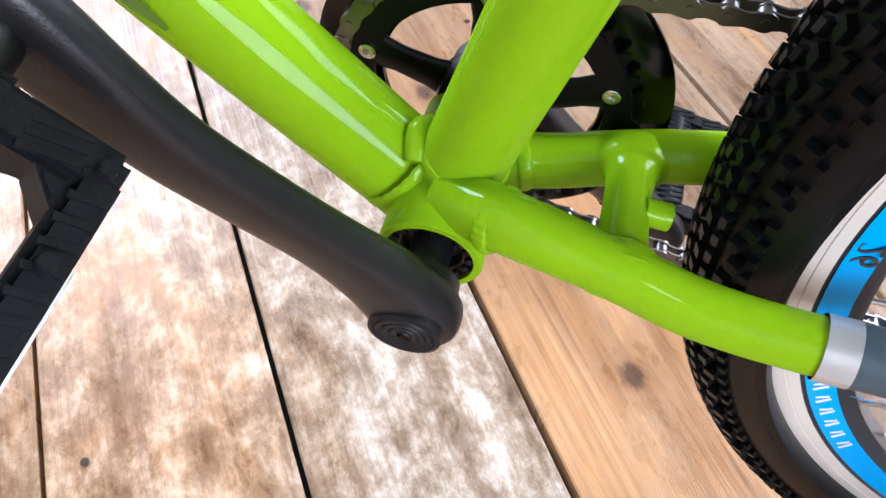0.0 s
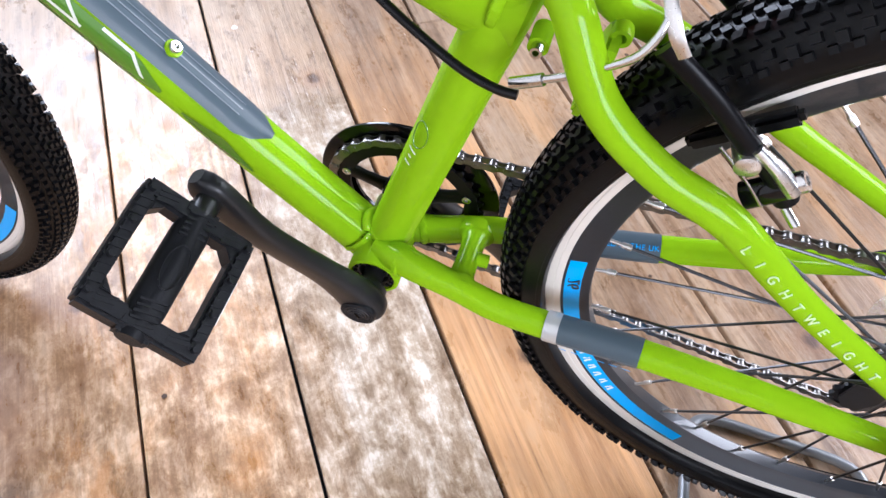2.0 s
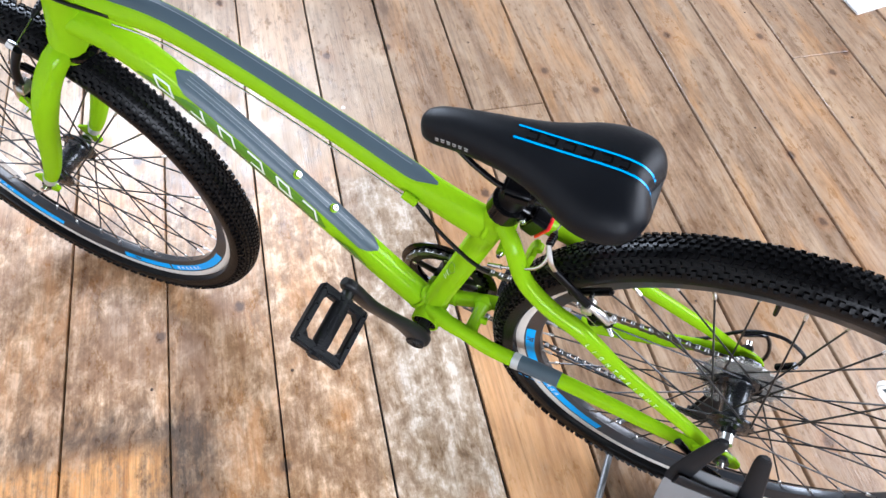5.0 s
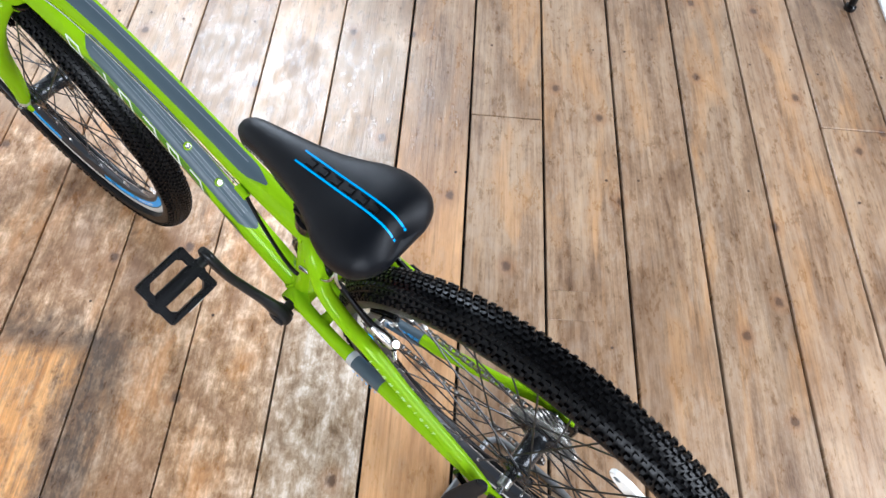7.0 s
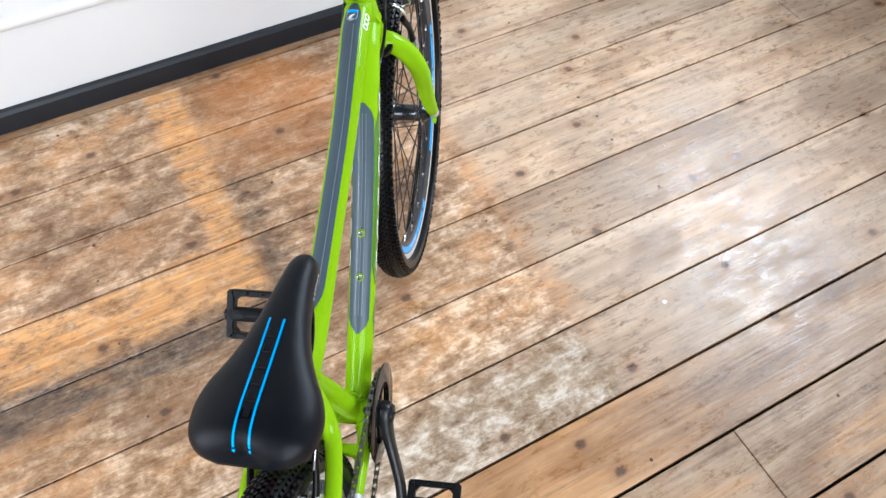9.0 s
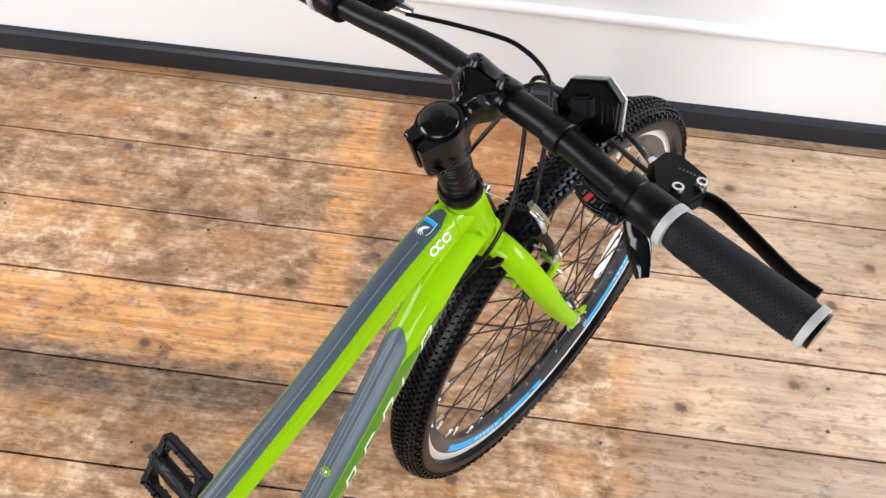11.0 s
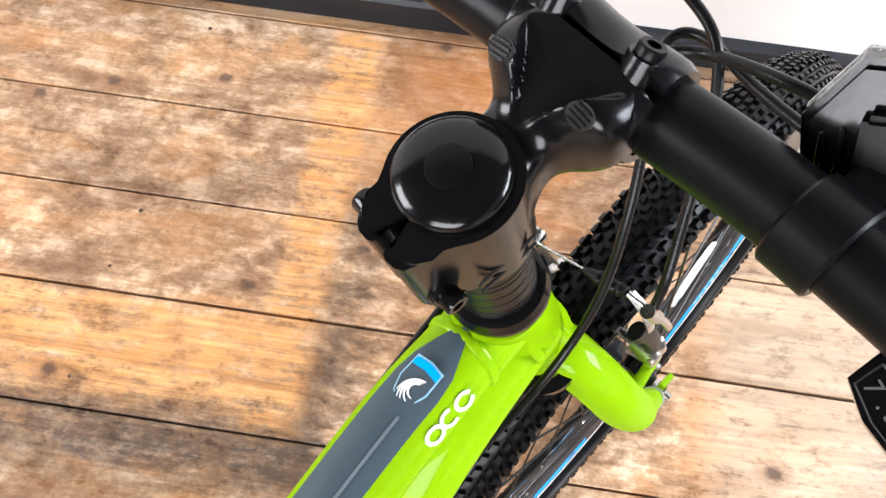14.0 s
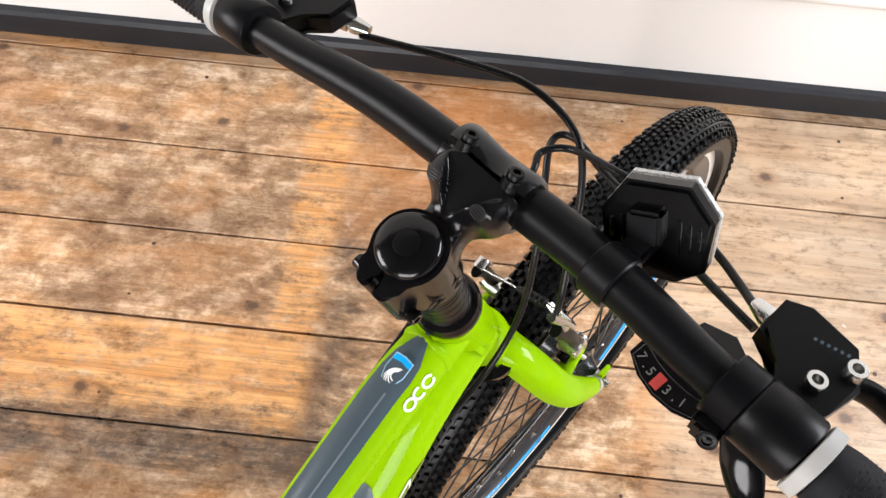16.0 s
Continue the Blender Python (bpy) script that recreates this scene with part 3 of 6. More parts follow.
part("bottom_bracket_shell", revolve([(0.0178, 0.036), (0.0205, 0.036), (0.0212, 0.035), (0.0212, -0.035), (0.0205, -0.036), (0.0178, -0.036)], 44, True, center=(BL[0], -0.007, BL[1])), GREEN, bike)
cup = part("bearing_cup", revolve([(0.0005, 0.028), (0.0125, 0.028), (0.0128, 0.0325), (0.0148, 0.0335), (0.0175, 0.0335), (0.0175, 0.02)], 40, center=(BL[0], -0.007, BL[1])), DARKSTEEL, bike, "dark bearing cup with notches")
for k in range(16):
    a = k * math.tau / 16
    nb = bmesh.new()
    box(nb, (0.0032, 0.0022, 0.0026), Matrix.Translation((BL[0] + 0.0152 * math.cos(a), 0.0272, BL[1] + 0.0152 * math.sin(a))) @ Matrix.Rotation(-a, 4, "Y"), 0.0005, 1)
    part("notch", nb, BLACK, cup)
CS, SS = {}, {}
CS[1] = [(0.432, 0.010, -0.024, 0.0125, 0.0125), (0.405, 0.025, -0.012, 0.0115, 0.0125), (0.370, 0.0305, -0.0165, 0.0105, 0.012), (0.335, 0.0345, -0.0255, 0.0105, 0.012), (0.295, 0.0385, -0.0250, 0.0105, 0.0115), (0.225, 0.0455, -0.0170, 0.0105, 0.0115), (0.12, 0.057, -0.0135, 0.0095, 0.011), (0.03, 0.066, -0.0155, 0.0075, 0.009), (0.012, 0.067, -0.0145, 0.005, 0.008)]
CS[-1] = [(0.432, -0.020, -0.034, 0.0125, 0.0125), (0.400, -0.030, -0.0390, 0.0115, 0.0125), (0.353, -0.0360, -0.0290, 0.0105, 0.012), (0.295, -0.0395, -0.0205, 0.0105, 0.0115), (0.225, -0.0455, -0.0130, 0.0105, 0.0115), (0.12, -0.0600, -0.0030, 0.0095, 0.011), (0.04, -0.073, 0.006, 0.0075, 0.009), (0.012, -0.076, 0.002, 0.005, 0.008)]
SS[1] = [(0.340, 0.010, 0.262, 0.0095), (0.322, 0.026, 0.250, 0.0105), (0.298, 0.042, 0.210, 0.0105), (0.262, 0.049, 0.180, 0.0105), (0.218, 0.053, 0.158, 0.0105), (0.162, 0.0572, 0.109, 0.009), (0.105, 0.0615, 0.068, 0.0085), (0.05, 0.0655, 0.030, 0.008), (0.016, 0.068, 0.005, 0.006)]
SS[-1] = [(0.340, -0.014, 0.256, 0.0095), (0.322, -0.030, 0.238, 0.0105), (0.302, -0.043, 0.203, 0.0105), (0.270, -0.050, 0.184, 0.0105), (0.225, -0.0535, 0.158, 0.0105), (0.18, -0.0565, 0.126, 0.009), (0.12, -0.0625, 0.088, 0.0085), (0.065, -0.0695, 0.051, 0.008), (0.018, -0.077, 0.014, 0.006)]
for sgn in (1, -1):
    part("chain_stay", tube(CS[sgn], 24), GREEN, bike)
    part("seat_stay", tube(SS[sgn], 24), GREEN, bike)
    d = bmesh.new()
    prism([(0.035, -0.02), (0.04, -0.006), (0.03, 0.008), (0.012, 0.012), (-0.004, 0.008), (-0.016, 0.0), (-0.024, -0.012), (-0.024, -0.022), (-0.016, -0.027), (-0.004, -0.024), (0.012, -0.022)], 0.006, Matrix.Translation((0, 0.0685, 0.0) if sgn > 0 else (0, -0.077, 0.008)) @ Matrix.Rotation(radians(90), 4, "X"), 0.0012, d)
    part("dropout", d, GREEN, bike)
    bolt("rack_screw", (0.334, 0.020 * sgn, 0.222), (0, sgn, 0.1), 0.0035, 0.012, STEEL, seg=14)
    part("rack_boss", rod((0.334, 0.010 * sgn, 0.221), (0.334, 0.026 * sgn, 0.222), 0.0055, 16), GREEN, bike)
    weld((0.335, 0.014 * sgn, 0.258), (-0.6, 0.7 * sgn, -0.4), 0.0105)
    weld((0.411, 0.0225 if sgn > 0 else -0.0265, -0.0145 if sgn > 0 else -0.0375), (-0.9, 0.4 * sgn, 0.1), 0.0118)
# bridges between the stays
part("stay_bridge", tube([(0.366, y, -0.0235 + 0.18 * y, r, r * k) for y, r, k in ((-0.034, 0.0125, 1.3), (-0.026, 0.0118, 1.25), (-0.0215, 0.0100, 1.08), (-0.012, 0.0093, 1.0), (0.012, 0.0093, 1.0), (0.0215, 0.0100, 1.08), (0.026, 0.0118, 1.25), (0.034, 0.0125, 1.3))], 28, up=(0, 0, 1)), GREEN, bike)
part("bridge_boss", rod((0.360, 0.0, -0.021), (0.350, -0.001, -0.023), 0.0055, 16), GREEN, bike)
pl = prism([(0.0, -0.016), (0.012, -0.012), (0.016, 0.0), (0.012, 0.012), (0.0, 0.016), (-0.018, 0.022), (-0.030, 0.020), (-0.030, -0.020), (-0.018, -0.022)], 0.007, frame_at((0.302, 0, 0.205), (-0.25, 0, 0.97), (0, 1, 0)), 0.0015)
part("brake_bridge", pl, GREEN, bike)
part("bridge_hole", revolve([(0.0030, -0.0045), (0.0055, -0.0045), (0.0060, 0.0), (0.0055, 0.0045), (0.0030, 0.0045)], 20, True, center=(0.296, 0.0, 0.219)), GREEN, bike)
for c_, ax, r in (((0.4560, -0.006, -0.0290), (0.70, 0, 0.70), 0.0200), ((0.4300, -0.005, -0.0165), (-0.3, 0, 0.95), 0.0168), ((0.842, -0.0035, 0.4045), (1, 0, 0.02), 0.0186), ((0.878, -0.003, 0.366), (1, 0, 0.3), 0.0198), ((0.359, -0.002, 0.229), (1, 0, 0.25), 0.0185)):
    weld(c_, ax, r)
part("weld_fillet", tube([(0.4475, -0.016, -0.015, 0.0045), (0.4480, -0.006, -0.010, 0.006), (0.4475, 0.004, -0.015, 0.0045)], 14, up=(1, 0, 0)), GREEN, bike)
part("gusset_rib", tube([(0.862, -0.016, 0.400, 0.004, 0.010), (0.83, -0.0165, 0.388, 0.003, 0.007), (0.79, -0.016, 0.362, 0.0015, 0.003)], 12, up=(0, 1, 0)), GREEN, bike)
# down tube: film, screws, marks
wrapped("decal_panel", on_tube(DTS, 0.535, 0.776, 30), 0.0205, radians(42), radians(138), GREY, "grey down tube decal with pale pinstripes", taper=0.05)
for off in (-0.24, 0.0, 0.24):
    wrapped("pinstripe", on_tube(DTS, 0.555, 0.765, 24), 0.0205, radians(90) + off - 0.022, radians(90) + off + 0.022, PIN, lift=0.0009, n=2)
dn = Vector((-0.74, 0, 0.67))
for bx in (0.6435, 0.597):
    q = on_tube(DTS, bx, bx, 1)[0]
    c0 = Vector(q[:3]) + dn * 0.0195
    part("bottle_boss", rod(c0, c0 + dn * 0.0035, 0.0062, 18), GREEN, bike)
    bolt("bottle_screw", c0 + dn * 0.003, dn, 0.0043, 0.0042, STEEL)
# brand lettering on the tube's flanks as plain slanted strokes
def flank_stroke(x0, a0, x1, a1, half, side):
    """A ribbon on the down tube from one place to another; angles count up from the flank."""
    bm, rows_ = bmesh.new(), []
    for f in np.linspace(0, 1, 7):
        pair = []
        for w_ in (-half, half):
            x, a = x0 + (x1 - x0) * f, a0 + (a1 - a0) * f
            if abs(x1 - x0) * 40 > abs(a1 - a0):
                a += w_ / 0.0205
            else:
                x += w_
            q = on_tube(DTS, x, x, 1)[0]
            n_ = Vector((-0.70 * math.sin(a), side * math.cos(a), 0.715 * math.sin(a)))
            pair.append(bm.verts.new(Vector(q[:3]) + n_ * (q[3] + 0.0006)))
        rows_.append(pair)
    for r0, r1 in zip(rows_, rows_[1:]):
        bm.faces.new((r0[0], r0[1], r1[1], r1[0]))
    return part("logo_stroke", bm, PALEDEC, bike)


for sgn in (1, -1):
    a0 = 0.0 if sgn > 0 else math.pi
    for k in range(6):
        f, lo, hi = 0.5985 + 0.0330 * k, *((0.10, 0.62) if sgn > 0 else (-0.30, 0.22))
        flank_stroke(f, lo, f + 0.0100, hi, 0.0013, sgn)
        if k % 2:
            flank_stroke(f + 0.0145, lo, f + 0.0245, hi, 0.0013, sgn)
        if k != 4:
            flank_stroke(f + 0.0090, hi - 0.02, f + 0.0250, hi - 0.02, 0.0012, sgn)
        if k in (1, 2, 4, 5):
            flank_stroke(f - 0.0010, lo + 0.02, f + 0.0155, lo + 0.02, 0.0012, sgn)
    wrapped("decal_chevron", on_tube(DTS, 0.530, 0.575, 10), 0.0205, a0 - 0.35, a0 + 0.35, DARKGREEN, n=8, taper=0.5)
    wrapped("decal_chevron", on_tube(DTS, 0.588, 0.770, 26), 0.0205, *((a0 - 0.4, a0 + 0.66) if sgn > 0 else (a0 - 0.66, a0 + 0.4)), DARKGREEN, n=8, taper=0.1, lift=0.0004)
    wrapped("decal_chevron", on_tube(DTS, 0.765, 0.800, 10), 0.0205, a0 - 0.30, a0 + 0.42, DARKGREEN, n=8, taper=0.5)
# top tube film, shield badge and model mark
wrapped("decal_panel", on_tube(TTS, 0.432, 0.846, 40), 0.018, radians(50), radians(124), GREY, "grey top tube decal", taper=0.06)
wrapped("pinstripe", on_tube(TTS, 0.465, 0.800, 30), 0.018, radians(97), radians(101), PIN, lift=0.0009, n=2)
bq = on_tube(TTS, 0.811, 0.811, 1)[0]
bm_ = frame_at((0.811, bq[1] + 0.001, bq[2] + bq[4] + 0.0004), (0.97, 0, 0.24), (0, 1, 0))
SHIELD = [(0.0112, -0.0072), (0.0122, 0.0), (0.0112, 0.0072), (0.0, 0.0076), (-0.0066, 0.0054), (-0.0104, 0.0), (-0.0066, -0.0054), (0.0, -0.0076)]
badge = part("shield_badge", prism(SHIELD, 0.0006, bm_, 0.0), PALEBLUE, bike, "dark shield badge with a blue band and pale swirls")
part("badge_field", prism([(x * 0.92 - 0.0001, y * 0.92) for x, y in SHIELD], 0.0006, bm_ @ Matrix.Translation((0, 0, 0.0003))), GREY, badge)
part("badge_band", prism([(0.0102, -0.0066), (0.0112, 0.0), (0.0102, 0.0066), (0.0066, 0.0068), (0.0076, 0.0), (0.0066, -0.0068)], 0.0006, bm_ @ Matrix.Translation((0, 0, 0.0005))), BLUE, badge)
for k in range(5):
    r = 0.0092 - 0.0015 * k
    pts = [(-0.0048 + 0.0008 * k + r * math.cos(a), -0.0052 + 0.0006 * k + r * math.sin(a)) for a in [radians(8 + (11 + 3 * k) * j) for j in range(9)]]
    sw = sweep(bmesh.new(), [(*(bm_ @ Vector((x, y, 0.0009))), 0.00012 + 0.00034 * math.sin(math.pi * (n_ + 0.6) / 9.2)) for n_, (x, y) in enumerate(pts)], 5, up=(0, 0, 1))
    part("swirl", sw, WHITE, badge)
for k in range(3):
    q = on_tube(TTS, 0.823 - 0.0093 * k, 0.823 - 0.0093 * k, 1)[0]
    nrm = Vector((0, -0.88, 0.475))
    c = Vector(q[:3]) + Vector((0, nrm.y * q[3], nrm.z * q[4]))
    mm = frame_at(c + nrm * 0.0002, (0.97, 0.0, 0.22), nrm.cross(Vector((0.97, 0.0, 0.22))))
    ring = sweep(bmesh.new(), [(*(mm @ Vector((0.0045 * math.cos(t), 0.0042 * math.sin(t), 0.0))), 0.0004, 0.0011) for t in [radians((20, 60, 20)[k] + (32, 24, 36)[k] * j) for j in range(11)]], 6, up=mm.to_3x3() @ Vector((0, 0, 1)))
    part("model_mark", ring, WHITE, bike)
# chain stay sleeves
for sgn in (1, -1):
    st0 = spline([(*q[:3], q[3], q[4]) for q in CS[sgn]], 10)[::-1]
    seg_ = on_tube(st0, 0.225, 0.295, 10)[::-1]
    wrapped("stay_sleeve", seg_, 0.011, 0, math.tau, GREY, "grey decal sleeve", n=24)
    sv = on_tube(st0, 0.284, 0.295, 8)[::-1]
    wrapped("silver_band", sv, 0.011, 0, math.tau, SILVERDEC, "silver band", n=24, lift=0.0009)
csd = Vector((-0.07, 0.0065, 0.0055)).normalized()
for k in range(6):
    p0 = Vector((0.279, 0.0402, -0.0231)) + csd * (0.0095 * k)
    mm = frame_at(p0 + Vector((0.0, 0.0106, -0.0058)), csd, (0, 0.5, 0.86))
    st_ = bmesh.new()
    for (x0, y0, x1, y1) in ((-0.003, -0.002, -0.001, 0.0025), (-0.001, 0.0025, 0.003, 0.0025), (-0.002, 0.0, 0.0022, 0.0)):
        box(st_, (math.hypot(x1 - x0, y1 - y0), 0.0007, 0.0003), mm @ Matrix.Translation(((x0 + x1) / 2, (y0 + y1) / 2, 0.0016)) @ Matrix.Rotation(math.atan2(y1 - y0, x1 - x0), 4, "Z"))
    part("logo_stroke", st_, BLUE, bike, smooth=False)
lettering("lettering", "DESIGNED IN THE UK", 0.0058, frame_at((0.257, -0.0350, -0.0058), (-0.99, -0.08, 0.10), (0, -0.8, 0.6)), BLUE, spacing=1.1)
# seat stay lettering
PALEPRINT = material("pale_printed_ink", (0.52, 0.66, 0.34), 0.35, 0.0, 0.2, 0.05, 60, 0.0)
stay = spline(SS[1], 10)
sx_ = [q[0] for q in stay][::-1]
for k, ch in enumerate("LIGHTWEIGHT"):
    x = 0.209 - 0.0101 * k
    c, d = [Vector([float(np.interp(xx, sx_, [q[j] for q in stay][::-1])) for j in range(3)]) for xx in (x, x - 0.004)]
    rad = float(np.interp(x, sx_, [q[3] for q in stay][::-1]))
    sdir = (d - c).normalized()
    n_ = Vector((0.05, 0.93, 0.36))
    n_ = (n_ - sdir * n_.dot(sdir)).normalized()
    lettering("letter", ch, 0.0082, frame_at(c + n_ * (rad + 0.0003), sdir, n_.cross(sdir)), PALEPRINT, depth=0.0003)
# small printed lines on the seat tube
for k, wd in enumerate((0.16, 0.10, 0.22)):
    c = Vector((0.3975 - 0.0019 * k, 0, 0.090 + 0.0062 * k))
    wrapped("printed_line", [(c.x, 0, c.z, 0.0174), (c.x - 0.0004, 0, c.z + 0.0013, 0.0174)], 0.0172, -0.75 - wd, -0.75 + wd, WHITE, lift=0.0004, n=4)
ringm = sweep(bmesh.new(), [(*(Vector((0.3885, 0, 0.119)) + Vector((-0.295, 0, 0.955)) * (0.012 * math.sin(a)) + Vector((0.0172 * math.sin(0.75 + 0.38 * math.cos(a)) * 0.955, 0.0176 * math.cos(0.75 + 0.38 * math.cos(a)), 0.0172 * math.sin(0.75 + 0.38 * math.cos(a)) * 0.295))), 0.0005) for a in [math.tau * k / 28 for k in range(29)]], 5, up=(0, 1, 0))
part("printed_ring", ringm, DARKGREEN, bike)

# head: cups, spacers, stem, bar (turned a little to the right)
STEER = Matrix.Translation(HT1) @ Matrix.Rotation(radians(-0.8), 4, HTA) @ Matrix.Translation(-HT1)


def steered(bm):
    bmesh.ops.transform(bm, matrix=STEER, verts=bm.verts[:])
    return bm


def turned(name, profile, base, axis, mat, parent=None, label="", seg=36, steer=True):
    bm = revolve(profile, seg, axis="x")
    bmesh.ops.transform(bm, matrix=frame_at(base, axis, (0.1, 0.95, 0.2)), verts=bm.verts[:])
    return part(name, steered(bm) if steer else bm, mat, parent or bike, label)


FORK_STEER = STEER
BAR_SET = Matrix.Translation((0.8889, -0.0044, 0.5498)) @ Matrix.Rotation(radians(3.50), 4, Vector((-0.390, 0.250, -0.886))) @ Matrix.Translation((-0.886, 0.004, -0.564))
STEER = BAR_SET @ STEER
# stem: its own frame stands on the steerer's top, x towards the bar, y to the left, z up the steerer
HEAD_TOP = Vector((0.8637, -0.0015, 0.4313))
SA = Vector((-0.258, -0.030, 0.966)).normalized()
STEM_O = HEAD_TOP + SA * 0.1185 + Vector((0.0018, -0.0003, 0.0))
SF = Vector((0.884, -0.0105, 0.552)) - STEM_O
SF = (SF - SA * SF.dot(SA)).normalized()
SM = Matrix.Translation(STEM_O) @ Matrix((SF, SA.cross(SF), SA)).transposed().to_4x4()
BAR_X, BAR_Z = 0.0565, -0.0104


def stem_part(name, bm, mat=None, parent=None, label="", smooth=True):
    bmesh.ops.transform(bm, matrix=SM, verts=bm.verts[:])
    return part(name, bm, mat or STEMBLACK, parent or stem, label, smooth)


def ring_on(profile, d0):
    """A turned ring on the steerer; d0 is its height above the head tube."""
    bm = revolve(profile, 40, axis="z")
    bmesh.ops.transform(bm, matrix=SM @ Matrix.Translation((0, 0, d0 - 0.1180)), verts=bm.verts[:])
    return bm


part("headset_cup", ring_on([(0.016, -0.002), (0.0222, -0.001), (0.0228, 0.002), (0.0228, 0.0065), (0.0218, 0.0085), (0.0222, 0.0092), (0.0212, 0.0125), (0.0182, 0.0140), (0.0150, 0.0140)], 0.0), GLOSSBLACK, bike, "gloss black headset cup")
turned("headset_cup", [(0.017, 0.002), (0.0245, 0.0), (0.025, -0.005), (0.023, -0.010), (0.018, -0.011)], HT0, HTA, GLOSSBLACK)
z0 = 0.0142
for h in (0.0100, 0.0100, 0.0100, 0.0100, 0.0050, 0.0050, 0.0050, 0.0050):
    part("spacer", ring_on([(0.0145, 0.0002), (0.0172, 0.0003), (0.0178, 0.0010), (0.0178, h - 0.0010), (0.0172, h - 0.0003), (0.0145, h - 0.0002)], z0), BLACK, bike)
    z0 += h
stem = tagged(new("stem"), "satin black handlebar stem")
stem.parent = bike
# split steerer clamp: a round seat drawn out backwards into two lugs
out_ = [(0.0212 * math.cos(radians(t)), 0.0212 * math.sin(radians(t))) for t in range(-126, 127, 6)]
lug_ = [(-0.0165, 0.0150), (-0.0205, 0.0132), (-0.0250, 0.0122), (-0.0285, 0.0108), (-0.0302, 0.0080), (-0.0304, 0.0045), (-0.0296, 0.0026), (-0.0270, 0.0021), (-0.0140, 0.0021)]
out_ += lug_ + [(x, -y) for x, y in reversed(lug_)]
stem_part("steerer_clamp", prism(out_, 0.0425, Matrix.Translation((0, 0, -0.0222)), 0.0018))
cap = stem_part("top_cap", revolve([(0.0140, -0.001), (0.0178, -0.0005), (0.0182, 0.0006), (0.0180, 0.0022), (0.0168, 0.0038), (0.0140, 0.0052), (0.0100, 0.0061), (0.0070, 0.0064)], 48, axis="z"), GLOSSBLACK, None, "gloss black top cap with a round plug")
stem_part("cap_plug", revolve([(0.0071, 0.0058), (0.0069, 0.0067), (0.0060, 0.0070), (0.0003, 0.0071)], 36, axis="z"), BLACK, cap)
# body: a neck that opens into two ears, cut by a flat facet that climbs to the bar clamp
body = bmesh.new()
BODY = [(0.002, 0.0203, -0.0010, -0.0420), (0.010, 0.0186, -0.0016, -0.0390), (0.017, 0.0150, -0.0030, -0.0345), (0.022, 0.0134, -0.0030, -0.0315), (0.0265, 0.0140, -0.0005, -0.0290), (0.0300, 0.0172, 0.0042, -0.0275), (0.0335, 0.0222, 0.0078, -0.0262), (0.0370, 0.0256, 0.0102, -0.0255), (0.0410, 0.0268, 0.0106, -0.0262), (0.0470, 0.0270, 0.0094, -0.0272), (0.0535, 0.0270, 0.0082, -0.0276)]
rings = []
for x, w_, zt, zb in spline(BODY, 10):
    h_, zc, ring = (zt - zb) / 2, (zt + zb) / 2, []
    for k in range(160):
        t = math.tau * (k + 0.5) / 160
        y, z = w_ * math.copysign(abs(math.cos(t)) ** 0.70, math.cos(t)), zc + h_ * math.copysign(abs(math.sin(t)) ** 0.62, math.sin(t))
        half = max(0.0, (x - 0.0225) * 0.75)
        if z > zc and x > 0.0225:
            cut = -0.0030 + (x - 0.0225) * 0.345
            inside = max(0.0, min(1.0, (half - abs(y)) / 0.0034 + 0.5))
            z = z + (min(z, cut) - z) * inside * inside * (3 - 2 * inside)
        ring.append(body.verts.new((x, y, z)))
    rings.append(ring)
for r0, r1 in zip(rings, rings[1:]):
    for k in range(160):
        body.faces.new((r0[k], r0[(k + 1) % 160], r1[(k + 1) % 160], r1[k]))
body.faces.new(rings[0])
body.faces.new(rings[-1][::-1])
stem_part("stem_body", body)
# bar clamp: the rear half belongs to the stem, the front half is the face plate
clamp_rear = revolve([(0.0130, -0.0268), (0.0160, -0.0268), (0.0170, -0.0256), (0.0172, 0.0), (0.0170, 0.0256), (0.0160, 0.0268), (0.0130, 0.0268)], 26, True, center=(BAR_X, 0, BAR_Z), arc=(radians(106), radians(274)))
stem_part("bar_clamp", clamp_rear)
plate_v = bmesh.new()
rows_p = []
for i in range(25):
    a = radians(-82 + 173 * i / 24)
    row = []
    for j in range(17):
        y = -0.0262 + 0.0524 * j / 16
        waist = 0.0016 * math.cos(math.pi * y / 0.0524) ** 2
        lug = 0.0032 * max(0.0, math.sin(a)) ** 4 * math.exp(-(((abs(y) - 0.0160) / 0.0068) ** 2))
        r = 0.0178 - waist + lug - (0.0012 if j in (0, 16) else 0.0)
        row.append(plate_v.verts.new((BAR_X + r * math.cos(a), y, BAR_Z + r * math.sin(a))))
    for j in range(16, -1, -1):
        y = -0.0262 + 0.0524 * j / 16
        row.append(plate_v.verts.new((BAR_X + 0.0130 * math.cos(a), y, BAR_Z + 0.0130 * math.sin(a))))
    rows_p.append(row)
for r0, r1 in zip(rows_p, rows_p[1:]):
    for k in range(34):
        plate_v.faces.new((r0[k], r0[(k + 1) % 34], r1[(k + 1) % 34], r1[k]))
plate_v.faces.new(rows_p[0])
plate_v.faces.new(rows_p[-1][::-1])
face_plate = stem_part("face_plate", plate_v)
